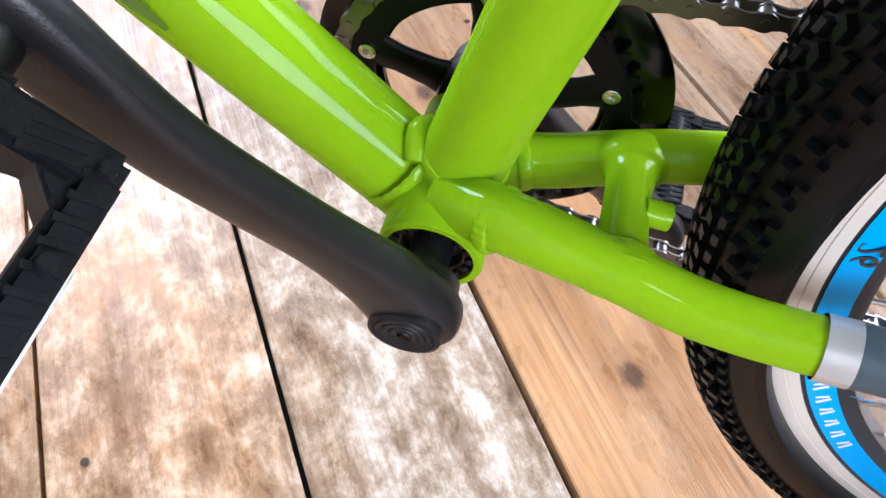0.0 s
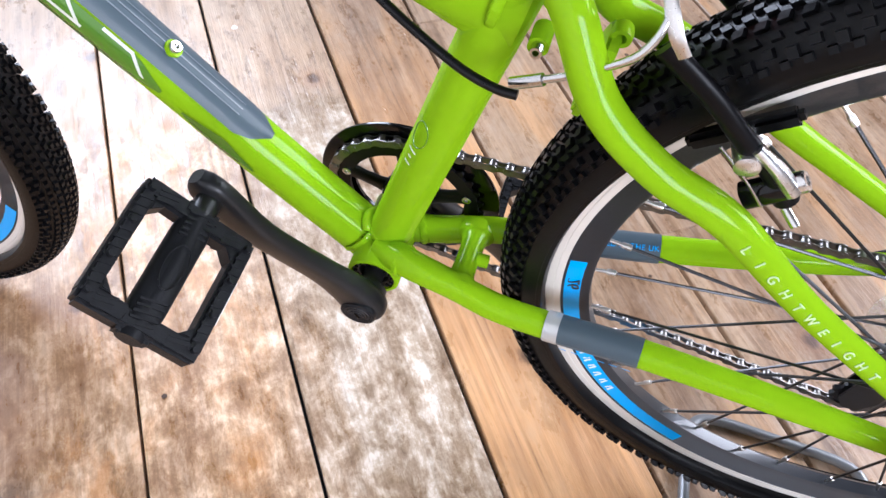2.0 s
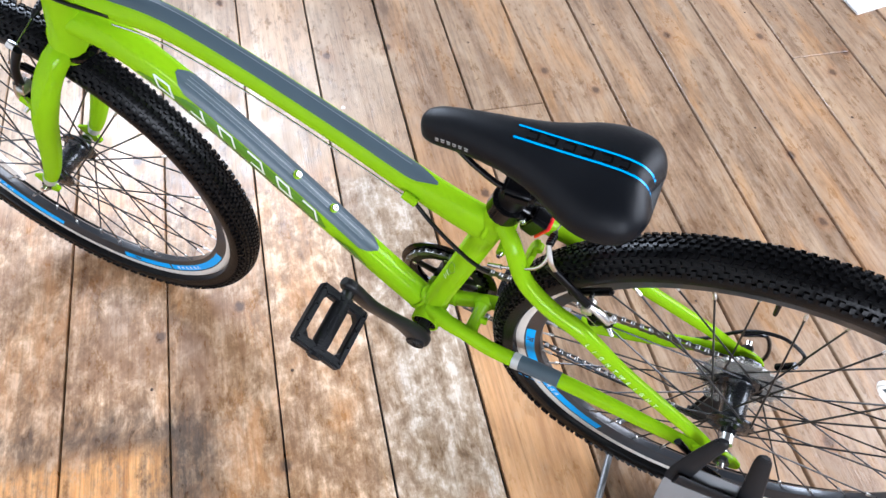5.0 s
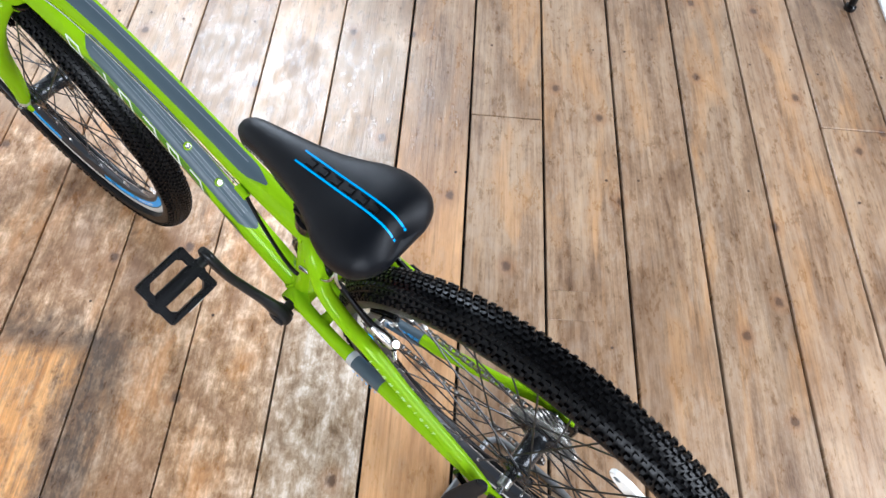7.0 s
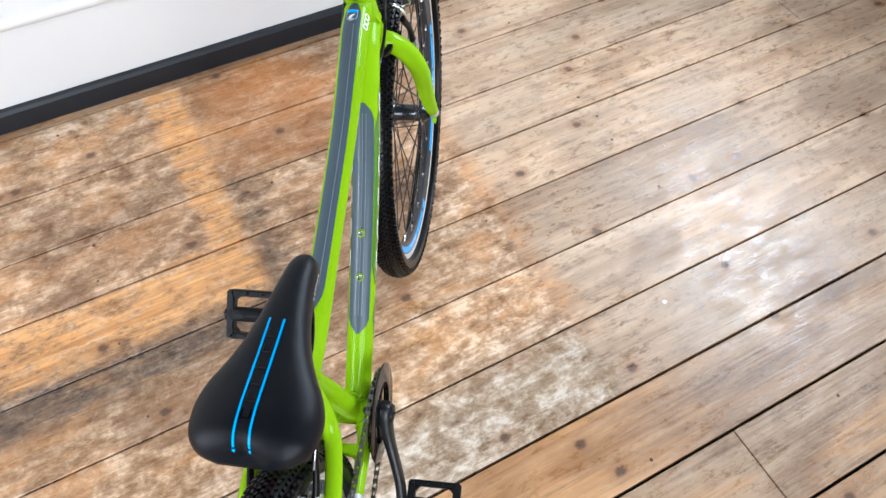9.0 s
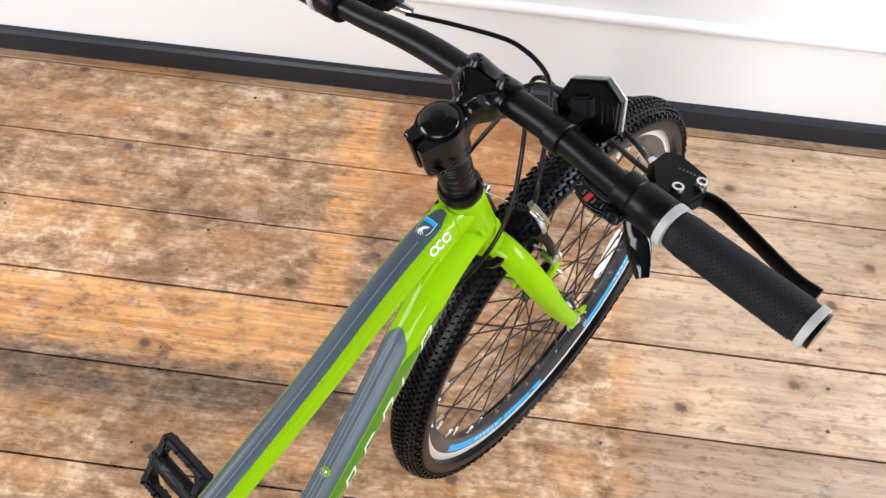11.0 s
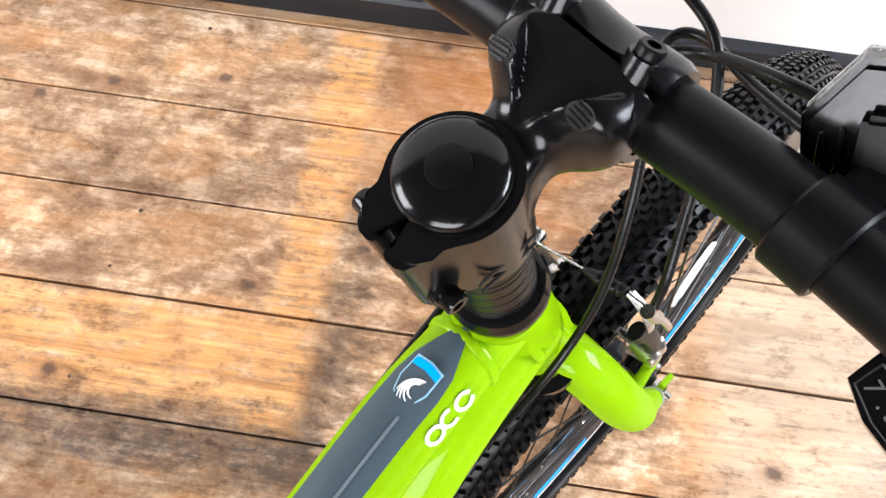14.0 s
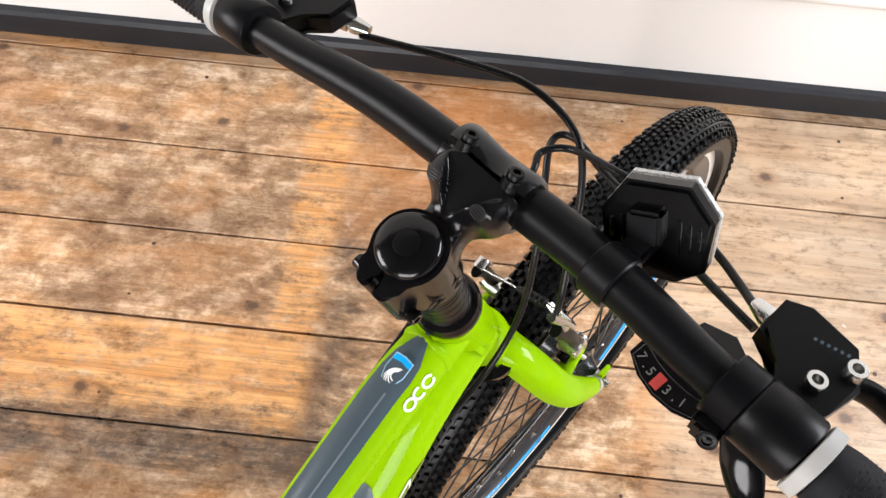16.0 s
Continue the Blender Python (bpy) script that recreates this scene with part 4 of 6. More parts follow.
for sy in (-0.0160, 0.0160):
    for a, up_side in ((80, True), (-66, False)):
        c_ = Vector((BAR_X + 0.0168 * math.cos(radians(a)), sy, BAR_Z + 0.0168 * math.sin(radians(a))))
        ax = Vector((0.62, 0, 0.78)) if up_side else Vector((0.85, 0, -0.52))
        stem_part("bolt_lug", rod(c_ - ax * 0.008, c_ + ax * 0.0022, 0.0066, 22, 0.0058), STEMBLACK, face_plate)
        if up_side:
            bolt("clamp_bolt", SM @ (c_ + ax * 0.0006), SM.to_3x3() @ ax, 0.0044, 0.0050, BLACK, face_plate)
# oval recess with ribs in each ear: a flat dark disc stands for its shade
for sg in (1, -1):
    em = SM @ frame_at((0.0350, 0.0158 * sg, 0.0078), (0.82, 0.12 * sg, 0.55), (-0.28 * sg, 0.92, -0.26 * sg))
    oval = bmesh.new()
    pts_o = [(0.0036 * math.cos(math.tau * k / 24), 0.0046 * math.sin(math.tau * k / 24)) for k in range(24)]
    prism(pts_o, 0.0012, em, 0.0, oval)
    ear_disc = part("ear_recess_disc", oval, DARK_GAP, stem, "dark ribbed oval disc in place of a shaded recess", False)
    for k in range(4):
        rb = bmesh.new()
        box(rb, (0.0007, 0.0074 - 0.0014 * abs(k - 1.5), 0.0006), em @ Matrix.Translation((-0.0024 + 0.0016 * k, 0, 0.0008)))
        part("recess_rib", rb, BLACK, ear_disc, smooth=False)
# split steerer clamp with two pinch bolts at the back
for zz, sg in ((-0.0105, 1), (-0.0345, -1)):
    stem_part("bolt_seat", rod((-0.0225, 0.0100 * sg, zz), (-0.0225, 0.0142 * sg, zz), 0.0062, 22, 0.0056))
    bolt("pinch_bolt", SM @ Vector((-0.0225, 0.0138 * sg, zz)), SM.to_3x3() @ Vector((0, sg, 0)), 0.0043, 0.0058, GLOSSBLACK, stem)
    stem_part("bolt_thread", rod((-0.0225, -0.0030, zz), (-0.0225, 0.0030, zz), 0.0026, 14), DARKSTEEL)
# thin dark plates paint the shade of two relief cuts
for zz in (-0.0300, -0.0370):
    arrow = prism([(-0.016, -0.0008), (0.004, -0.0020), (0.008, 0.0), (-0.014, 0.0010)], 0.0008, Matrix.Translation((0.002, -0.0205, zz)) @ Matrix.Rotation(radians(90), 4, "X"))
    stem_part("dark_relief_plate", arrow, DARK_GAP, None, "", False)
BAR = [(0.871, 0.325, 0.5575, 0.0111), (0.876, 0.22, 0.5575, 0.0111), (0.881, 0.15, 0.5590, 0.0113), (0.8865, 0.105, 0.5610, 0.0122), (0.8905, 0.062, 0.5612, 0.0131), (0.8910, 0.0, 0.5608, 0.0132), (0.8905, -0.065, 0.5612, 0.0131), (0.8865, -0.108, 0.5610, 0.0122), (0.881, -0.155, 0.5590, 0.0113), (0.876, -0.22, 0.5575, 0.0111), (0.871, -0.328, 0.5575, 0.0111)]
part("handlebar", steered(tube(BAR, 28, 6, up=(0, 0, 1))), BLACK, bike)


def bar_at(y):
    ys = [q[1] for q in BAR][::-1]
    return Vector((float(np.interp(y, ys, [q[0] for q in BAR][::-1])), y, float(np.interp(y, ys, [q[2] for q in BAR][::-1]))))


def bar_ring(name, y0, y1, r, mat, parent=None, label="", bev=0.001):
    a, b = bar_at(y0), bar_at(y1)
    bm = sweep(bmesh.new(), [(*a, r - bev), (*a.lerp(b, 0.06), r), (*a.lerp(b, 0.94), r), (*b, r - bev)], 32, up=(0, 0, 1))
    return part(name, steered(bm), mat, parent or bike, label)


GRIPM = material("grip_rubber", (0.007, 0.0075, 0.009), 0.6, 0, 0, 0.2, 60, 0.3, 1500, 0.1, 0.15)
for sgn in (1, -1):
    grip = bar_ring("grip", 0.212 * sgn, 0.322 * sgn, 0.0160, GRIPM, label="black patterned rubber grip with pale end rings")
    bar_ring("grip_flange", 0.2115 * sgn, 0.2045 * sgn, 0.0178, RINGGREY, grip)
    bar_ring("end_ring", 0.3215 * sgn, 0.3275 * sgn, 0.0168, RINGGREY, grip)
    bar_ring("end_cap", 0.3265 * sgn, 0.3305 * sgn, 0.0140, GLOSSBLACK, grip)
    kv, kf = [], []
    for i in range(46):
        for j in range(22):
            y = (0.222 + 0.0021 * i) * sgn
            a = math.tau * (j + 0.5 * (i % 2)) / 22
            c = bar_at(y)
            n_ = Vector((math.cos(a), 0, math.sin(a)))
            t_ = Vector((-math.sin(a), 0, math.cos(a)))
            b_ = len(kv)
            kv += [tuple(STEER @ (c + n_ * 0.0158 + t_ * u + Vector((0, v, 0)))) for u, v in ((-0.0019, 0), (0, -0.0009), (0.0019, 0), (0, 0.0009))] + [tuple(STEER @ (c + n_ * 0.0167))]
            kf += [(b_, b_ + 1, b_ + 4), (b_ + 1, b_ + 2, b_ + 4), (b_ + 2, b_ + 3, b_ + 4), (b_ + 3, b_, b_ + 4)]
    me = bpy.data.meshes.new("grip_pattern")
    me.from_pydata(kv, [], kf)
    tagged(place("grip_pattern", me, GRIPM, grip, "", False), kind="stuff")
    # brake lever
    lever = new("brake_lever")
    lever.parent = bike
    bar_ring("lever_clamp", 0.176 * sgn, 0.2035 * sgn, 0.0172, BLACK, lever)
    c = bar_at(0.188 * sgn)
    body = prism([(0.062, -0.030), (0.067, -0.018), (0.062, 0.008), (0.043, 0.019), (0.022, 0.014), (0.008, 0.010), (0.010, -0.010), (0.032, -0.014), (0.040, -0.031)][::1 if sgn > 0 else -1], 0.016, STEER @ Matrix.Translation(c + Vector((0.0, 0.0, -0.010))) @ Matrix.Diagonal((1, sgn, 1, 1)), 0.0025)
    part("lever_body", body, BLACK, lever)
    for dx, dy in ((0.026, 0.002), (0.043, 0.012)):
        c_ = STEER @ (c + Vector((0.004 + dx, dy * sgn, 0.001)))
        bolt("pivot_bolt", c_ + Vector((0, 0, -0.006)), (0.1, 0, 1), 0.0052, 0.0085, STEEL, lever)
    blade = tube([(0.926, 0.197 * sgn, 0.543, 0.008, 0.005), (0.934, 0.215 * sgn, 0.539, 0.008, 0.005), (0.930, 0.25 * sgn, 0.534, 0.0075, 0.0045), (0.922, 0.29 * sgn, 0.530, 0.007, 0.0045), (0.921, 0.312 * sgn, 0.529, 0.008, 0.005)], 16, up=(0, 0, 1))
    part("lever_blade", steered(blade), BLACK, lever)
    a_ = Vector((c.x + 0.054, 0.167 * sgn, c.z - 0.018))
    dr = Vector((0.42, -1.0 * sgn, -0.22)).normalized()
    adj = revolve([(0.0005, 0), (0.0062, 0), (0.0062, 0.007), (0.0045, 0.0075), (0.0045, 0.009), (0.0058, 0.0095), (0.0058, 0.013), (0.0038, 0.022), (0.0004, 0.022)], 16, axis="x")
    bmesh.ops.transform(adj, matrix=frame_at(a_, dr, (0, 0, 1)), verts=adj.verts[:])
    part("barrel_adjuster", steered(adj), STEEL, lever)
    if sgn < 0:
        for k in range(6):
            mk = bmesh.new()
            box(mk, (0.0016, 0.0014, 0.0003), STEER @ Matrix.Translation(c + Vector((0.052 - 0.0006 * k, (0.006 - 0.0030 * k) * sgn, 0.0012))))
            part("logo_stroke", mk, GREY, lever, smooth=False)
# gear shifter on the right of the bar
shifter = new("gear_shifter")
shifter.parent = bike
bar_ring("shifter_clamp", -0.160, -0.1755, 0.0165, BLACK, shifter)
lugp = bar_at(-0.168) + Vector((-0.016, 0, -0.009))
lb = bmesh.new()
box(lb, (0.014, 0.014, 0.014), STEER @ Matrix.Translation(lugp), 0.002)
part("clamp_lug", lb, BLACK, shifter)
bolt("clamp_bolt", STEER @ (lugp + Vector((-0.0065, -0.003, 0.002))), (-0.8, -0.1, 0.55), 0.0048, 0.002, BLACK, shifter)
DX = Vector((-0.22, -0.97, 0.06)).normalized()
dm = BAR_SET @ frame_at((0.8755, -0.1425, 0.5365), DX, (0.84, -0.22, 0.46))
DIM = material("dim_grey_print", (0.085, 0.085, 0.082), 0.5, 0, 0, 0.1, 60, 0.02)
MARK = material("dim_red_marker", (0.30, 0.018, 0.012), 0.5, 0, 0, 0.1, 60, 0.02)
disp = prism([(-0.0225, 0.0075), (-0.0225, -0.0060), (-0.012, -0.0112), (0.0, -0.0128), (0.012, -0.0112), (0.0225, -0.0060), (0.0225, 0.0075), (0.012, 0.0100), (0.0, 0.0100), (-0.012, 0.0100)], 0.010, dm, 0.0012)
display = part("gear_display", disp, GLOSSBLACK, shifter, "black gear window with a red marker")
rim_ = sweep(bmesh.new(), [(*(dm @ Vector((x, y, 0.0052))), 0.0004) for x, y in ((-0.0195, 0.0030), (-0.0200, -0.0058), (-0.010, -0.0098), (0.0, -0.0112), (0.010, -0.0098), (0.0200, -0.0058), (0.0195, 0.0030), (0.010, 0.0008), (0.0, 0.0), (-0.010, 0.0008), (-0.0195, 0.0030))], 5, up=dm.to_3x3() @ Vector((0, 0, 1)))
part("window_rim", rim_, DARKSTEEL, display)
for t_, x_ in (("7", -0.0165), (".", -0.0118), ("5", -0.0080), ("3", 0.0035), (".", 0.0085), ("1", 0.0125)):
    y_ = -0.0058 + 0.0070 * (x_ / 0.0235) ** 2 * 0.7
    lettering("gear_number", t_, 0.0068, dm @ Matrix.Translation((x_, y_, 0.0053)) @ Matrix.Rotation(x_ * 16, 4, "Z"), DIM, display)
mkr = bmesh.new()
box(mkr, (0.0050, 0.0078, 0.0005), dm @ Matrix.Translation((-0.0022, -0.0058, 0.0051)))
part("gear_marker", mkr, MARK, display, smooth=False)
pod = prism([(0.010, 0.0), (0.026, 0.004), (0.036, 0.020), (0.032, 0.036), (0.016, 0.042), (0.006, 0.034)], 0.014, STEER @ Matrix.Translation((bar_at(-0.165).x - 0.002, -0.172, 0.538)), 0.003)
part("shifter_pod", pod, GLOSSBLACK, shifter)
thumb = tube([(0.878, -0.176, 0.538, 0.008, 0.004), (0.875, -0.186, 0.524, 0.010, 0.004), (0.868, -0.197, 0.512, 0.009, 0.004), (0.861, -0.206, 0.505, 0.006, 0.004)], 14, up=(0.6, 0.2, 0.75))
part("thumb_lever", steered(thumb), GLOSSBLACK, shifter)

# front reflector on the bar
# opaque grey; strong fine speckle in the colour imitates the prisms' glints
SPARKLE_LENS = material("painted_sparkle_lens", (0.42, 0.42, 0.41), 0.30, 0.3, 0.0, 0.75, 700, 1.0, 600, 0.15)
refl = new("front_reflector")
refl.parent = bike
bar_ring("reflector_clamp", -0.082, -0.0985, 0.0152, BLACK, refl)
OUT = [(-0.0207, -0.0262), (0.0069, -0.0295), (0.0253, -0.0164), (0.0253, 0.0164), (0.0069, 0.0295), (-0.0207, 0.0262), (-0.0299, 0.0115), (-0.0299, -0.0115)]
rm = frame_at((0.9184, -0.0956, 0.5578), (0.325, 0.371, 0.870), (-0.243, 0.922, -0.302)) @ Matrix.Scale(0.95, 4)
part("reflector_housing", prism(OUT, 0.012, rm, 0.0025), GLOSSBLACK, refl)
part("reflector_lens", prism([(x * 1.015, y * 1.015) for x, y in OUT], 0.0065, rm @ Matrix.Translation((0, 0, -0.0078)), 0.0014), SPARKLE_LENS, refl, "prismatic reflector lens with its sparkle painted as grey speckle")
arm = bmesh.new()
a0, a1 = STEER @ bar_at(-0.0905), rm @ Vector((-0.004, 0.002, 0.004))
box(arm, ((a1 - a0).length, 0.014, 0.010), frame_at((a0 + a1) / 2, a1 - a0, (0, 1, 0)), 0.002, 2)
part("reflector_arm", arm, BLACK, refl)
sock = bmesh.new()
box(sock, (0.020, 0.018, 0.010), rm @ Matrix.Translation((0.002, 0.004, 0.008)), 0.002, 2)
part("reflector_socket", sock, BLACK, refl)
for k in range(3):
    for sg in (1, -1):
        rb = bmesh.new()
        box(rb, (0.020 - 0.004 * k, 0.0022, 0.002), rm @ Matrix.Translation((-0.002, sg * (0.0125 + 0.005 * k), 0.0062)), 0.0005, 1)
        part("housing_rib", rb, GLOSSBLACK, refl)

# cable housings
CABLE = material("cable_housing", (0.004, 0.004, 0.0045), 0.3, 0, 0.0, 0.2, 100, 0.05, 600, 0.1, 0.2)


def cable(pts, r=0.0025, mat=None, name="cable_housing"):
    return part(name, tube([(*p, r) for p in pts], 10, 10, up=(0.21, 0.43, 0.87)), mat or CABLE, bike)


cable([(0.9477, 0.1452, 0.5164), (0.962, 0.100, 0.519), (0.978, 0.055, 0.518), (0.985, 0.031, 0.5144), (0.984, 0.004, 0.508), (0.976, -0.016, 0.500), (0.962, -0.030, 0.478), (0.940, -0.042, 0.445), (0.925, -0.050, 0.422), (0.9195, -0.052, 0.402)])
cable([(0.9316, -0.1530, 0.5235), (0.943, -0.142, 0.515), (0.956, -0.121, 0.510), (0.966, -0.085, 0.512), (0.966, -0.048, 0.512), (0.974, -0.012, 0.4965), (0.962, 0.003, 0.4935), (0.945, -0.002, 0.492), (0.925, 0.008, 0.470), (0.896, 0.019, 0.438), (0.868, 0.020, 0.409), (0.80, 0.013, 0.3985)])
cable([(0.920, -0.159, 0.524), (0.938, -0.120, 0.512), (0.955, -0.080, 0.505), (0.970, -0.040, 0.498), (0.984, -0.006, 0.494), (0.978, 0.006, 0.487), (0.960, -0.004, 0.465), (0.938, -0.018, 0.430), (0.918, -0.026, 0.385), (0.895, -0.026, 0.345), (0.86, -0.024, 0.322), (0.80, -0.022, 0.312)])
# rear brake cable along the top tube, its stop, and the run to the noodle
cable([(q[0], q[1] + 0.0185, q[2] - 0.0135) for q in on_tube(TTS, 0.455, 0.80, 12)], 0.0012, STEEL, "inner_cable")
part("cable_stop", rod((0.457, 0.0175, 0.262), (0.440, 0.0195, 0.254), 0.0055, 16), GREEN, bike)
cable([(0.444, 0.0185, 0.256), (0.425, 0.025, 0.241), (0.400, 0.033, 0.227), (0.370, 0.041, 0.213), (0.350, 0.045, 0.208), (0.338, 0.046, 0.2075)], 0.0026)

# fork
STEER = FORK_STEER
part("fork_crown", steered(tube([(*HT0, 0.018), (*(HT0 - HTA * 0.012), 0.0185), (*(HT0 - HTA * 0.030), 0.0175)], 24, up=(0, 1, 0))), GREEN, bike)
for sgn in (1, -1):
    leg = tube([(0.914, 0.006 * sgn, 0.304, 0.0165), (0.917, 0.025 * sgn, 0.297, 0.0165), (0.925, 0.043 * sgn, 0.276, 0.0165), (0.936, 0.0545 * sgn, 0.246, 0.0165), (0.957, 0.060 * sgn, 0.20, 0.0160), (0.993, 0.057 * sgn, 0.125, 0.0145), (1.029, 0.055 * sgn, 0.058, 0.0120), (1.054, 0.055 * sgn, 0.020, 0.0095)], 24)
    part("fork_leg", steered(leg), GREEN, bike)
    tipb = tube([(1.044, 0.055 * sgn, 0.036, 0.0113), (1.055, 0.055 * sgn, 0.018, 0.0099)], 24)
    part("silver_band", steered(tipb), SILVERDEC, bike)
    fd = prism([(0.014, 0.022), (0.010, -0.004), (0.010, -0.014), (0.0, -0.018), (-0.012, -0.014), (-0.014, -0.002), (-0.008, 0.020)], 0.006, Matrix.Translation((1.064, 0.0535 * sgn, 0.004)) @ Matrix.Rotation(radians(28), 4, "Y") @ Matrix.Rotation(radians(90), 4, "X"), 0.001)
    part("fork_dropout", steered(fd), GREEN, bike)
    part("brake_boss", steered(rod((0.965, 0.050 * sgn, 0.215), (0.990, 0.046 * sgn, 0.225), 0.0075, 18)), GREEN, bike)


# wheels
def tread_mesh():
    v, f = [], []

    def knob(ang, y, w, l, h, skew=0.0):
        r0 = 0.3085 + math.sqrt(max(0.0, 0.0262 ** 2 - (y * 1.02) ** 2)) * 0.985 - 0.0012
        tilt = math.asin(max(-1, min(1, y / 0.027)))
        b = len(v)
        for top in (0, 1):
            k = 0.86 if top else 1.0
            for du, dw in ((-l, -w), (l, -w), (l, w), (-l, w)):
                rr = r0 + top * h * math.cos(tilt) - dw * k * math.sin(tilt) * 0.9
                yy = y + dw * k * math.cos(tilt) + top * h * math.sin(tilt)
                a = ang + (du * k + skew * dw) / rr
                v.append((rr * math.cos(a), yy, rr * math.sin(a)))
        f.extend([(b + 4, b + 5, b + 6, b + 7)] + [(b + i, b + (i + 1) % 4, b + 4 + (i + 1) % 4, b + 4 + i) for i in range(4)])

    n = 196
    for i in range(n):
        a = math.tau * i / n
        o = 0.5 * math.tau / n
        even = i % 2 == 0
        knob(a, 0.0 if even else 0.0012, 0.0019, 0.0027, 0.0030)
        for sg in (1, -1):
            knob(a + o, 0.0052 * sg, 0.0021, 0.0030, 0.0030, 0.35 * sg)
            knob(a, (0.0104 if even else 0.0112) * sg, 0.0022, 0.0031, 0.0031, -0.35 * sg)
            knob(a + o, 0.0164 * sg, 0.0021, 0.0030, 0.0036, 0.2 * sg)
            knob(a, (0.0222 if even else 0.0208) * sg, 0.0034 if even else 0.0026, 0.0028, 0.0044)
            knob(a + o, 0.0240 * sg, 0.0022, 0.0024, 0.0026)
    me = bpy.data.meshes.new("tread")
    me.from_pydata(v, [], f)
    return me


TREAD = tread_mesh()
rb_ = revolve([(0.0004, 0.0), (0.0013, 0.0), (0.0014, 0.008), (0.0022, 0.009), (0.0023, 0.015), (0.0012, 0.016), (0.0004, 0.016)], 10, axis="z")
NIPPLE = bpy.data.meshes.new("nipple")
rb_.to_mesh(NIPPLE)
rb_.free()
sp_ = rod((0, 0, 0), (0, 0, 1.0), 0.00125, 6)
SPOKE = bpy.data.meshes.new("spoke")
sp_.to_mesh(SPOKE)
sp_.free()
VALVE = rod((0, 0, 0.268), (0, 0, 0.236), 0.0035, 12, 0.0025)


def to_z(a, b, stretch):
    d = Vector(b) - Vector(a)
    q = d.to_track_quat("Z", "Y").to_matrix().to_4x4()
    return Matrix.Translation(a) @ q @ Matrix.Diagonal((1, 1, d.length if stretch else 1, 1))


RIMBLACK = material("black_rim_wall", (0.02, 0.022, 0.026), 0.32, 0.2, 0.3, 0.2, 60, 0.04, 700)
TRACK = material("machined_brake_track", (0.66, 0.62, 0.56), 0.42, 0.12, 0.0, 0.08, 30, 0.05, 900)


def wheel(name, m, rear, decal_angles, label, spin):
    w = tagged(new(name), label)
    w.parent, w.matrix_basis = bike, m
    prof = []
    for k in range(19):
        a = radians(-112 + 224 * k / 18)
        prof.append((0.3085 + 0.0248 * math.cos(a) * (1.0 if math.cos(a) > 0 else 0.95), 0.0252 * math.sin(a)))
    prof = [(0.2982, -0.0132), (0.2975, -0.0185)] + prof + [(0.2975, 0.0185), (0.2982, 0.0132)]
    part("tyre", revolve(prof, 144), RUBBER, w, "black knobbly mountain bike tyre")
    tagged(place("tread", TREAD, RUBBER, w, "", False), kind="stuff")
    for sg in (1, -1):
        for r_ in (0.3010, 0.3035):
            part("sidewall_ridge", sweep(bmesh.new(), [(r_ * math.cos(a), sg * (0.0232 + (r_ - 0.3010) * 0.35), r_ * math.sin(a), 0.0006) for a in [math.tau * k / 96 for k in range(97)]], 5), RUBBER, w)
    rim = part("rim", revolve([(0.298, 0.0118), (0.2865, 0.0122), (0.2858, 0.0115), (0.2690, 0.0085), (0.2655, 0.0055), (0.2650, 0.0), (0.2655, -0.0055), (0.2690, -0.0085), (0.2858, -0.0115), (0.2865, -0.0122), (0.298, -0.0118)], 144), RIMBLACK, w, "black rim with machined brake track")
    for sg in (1, -1):
        part("brake_track", revolve([(0.2985, 0.0120 * sg), (0.2982, 0.0127 * sg), (0.2925, 0.0128 * sg), (0.2921, 0.0124 * sg), (0.2917, 0.0128 * sg), (0.2868, 0.0127 * sg), (0.2866, 0.0120 * sg)], 144), TRACK, w)
        for a0, a1 in decal_angles:
            part("rim_decal", revolve([(0.2846, 0.01165 * sg), (0.2725, 0.00950 * sg)], 24, arc=(radians(a0), radians(a1))), BLUE, w, "bright blue rim decal")
            for k in range(6):
                am = radians(a0 + (a1 - a0) * (0.56 - 0.042 * k))
                mm = Matrix.Rotation(-am, 4, "Y") @ Matrix.Translation((0.2778, 0.01075 * sg, 0)) @ Matrix.Rotation(radians(10) * sg, 4, "Z")
                bmk = bmesh.new()
                box(bmk, (0.0068, 0.0003, 0.0018), mm @ Matrix.Translation((0.0008, 0, -0.0018)) @ Matrix.Rotation(radians(12), 4, "Y"))
                box(bmk, (0.0058, 0.0003, 0.0014), mm @ Matrix.Translation((0.0008, 0, 0.0018)) @ Matrix.Rotation(radians(-8), 4, "Y"))
                part("logo_bar", bmk, WHITE, w, smooth=False)
            am = radians(a0 + (a1 - a0) * 0.90)
            part("rim_decal_edge", revolve([(0.2846, 0.01175 * sg), (0.2725, 0.00960 * sg)], 4, arc=(radians(a0 + (a1 - a0) * 0.62), radians(a0 + (a1 - a0) * 0.635))), RIMBLACK, w)
            mm = Matrix.Rotation(-am, 4, "Y") @ Matrix.Translation((0.2778, 0.0110 * sg, 0)) @ (frame_at((0, 0, 0), (0, 0, -1), (1, 0, 0)) if sg > 0 else frame_at((0, 0, 0), (0, 0, 1), (1, 0, 0)))
            lettering("size_mark", "26", 0.0145, mm, RIMBLACK, w, 0.0003)
    part("valve", VALVE.copy(), GLOSSBLACK, w, m=Matrix.Rotation(radians(spin + 5), 4, "Y"))
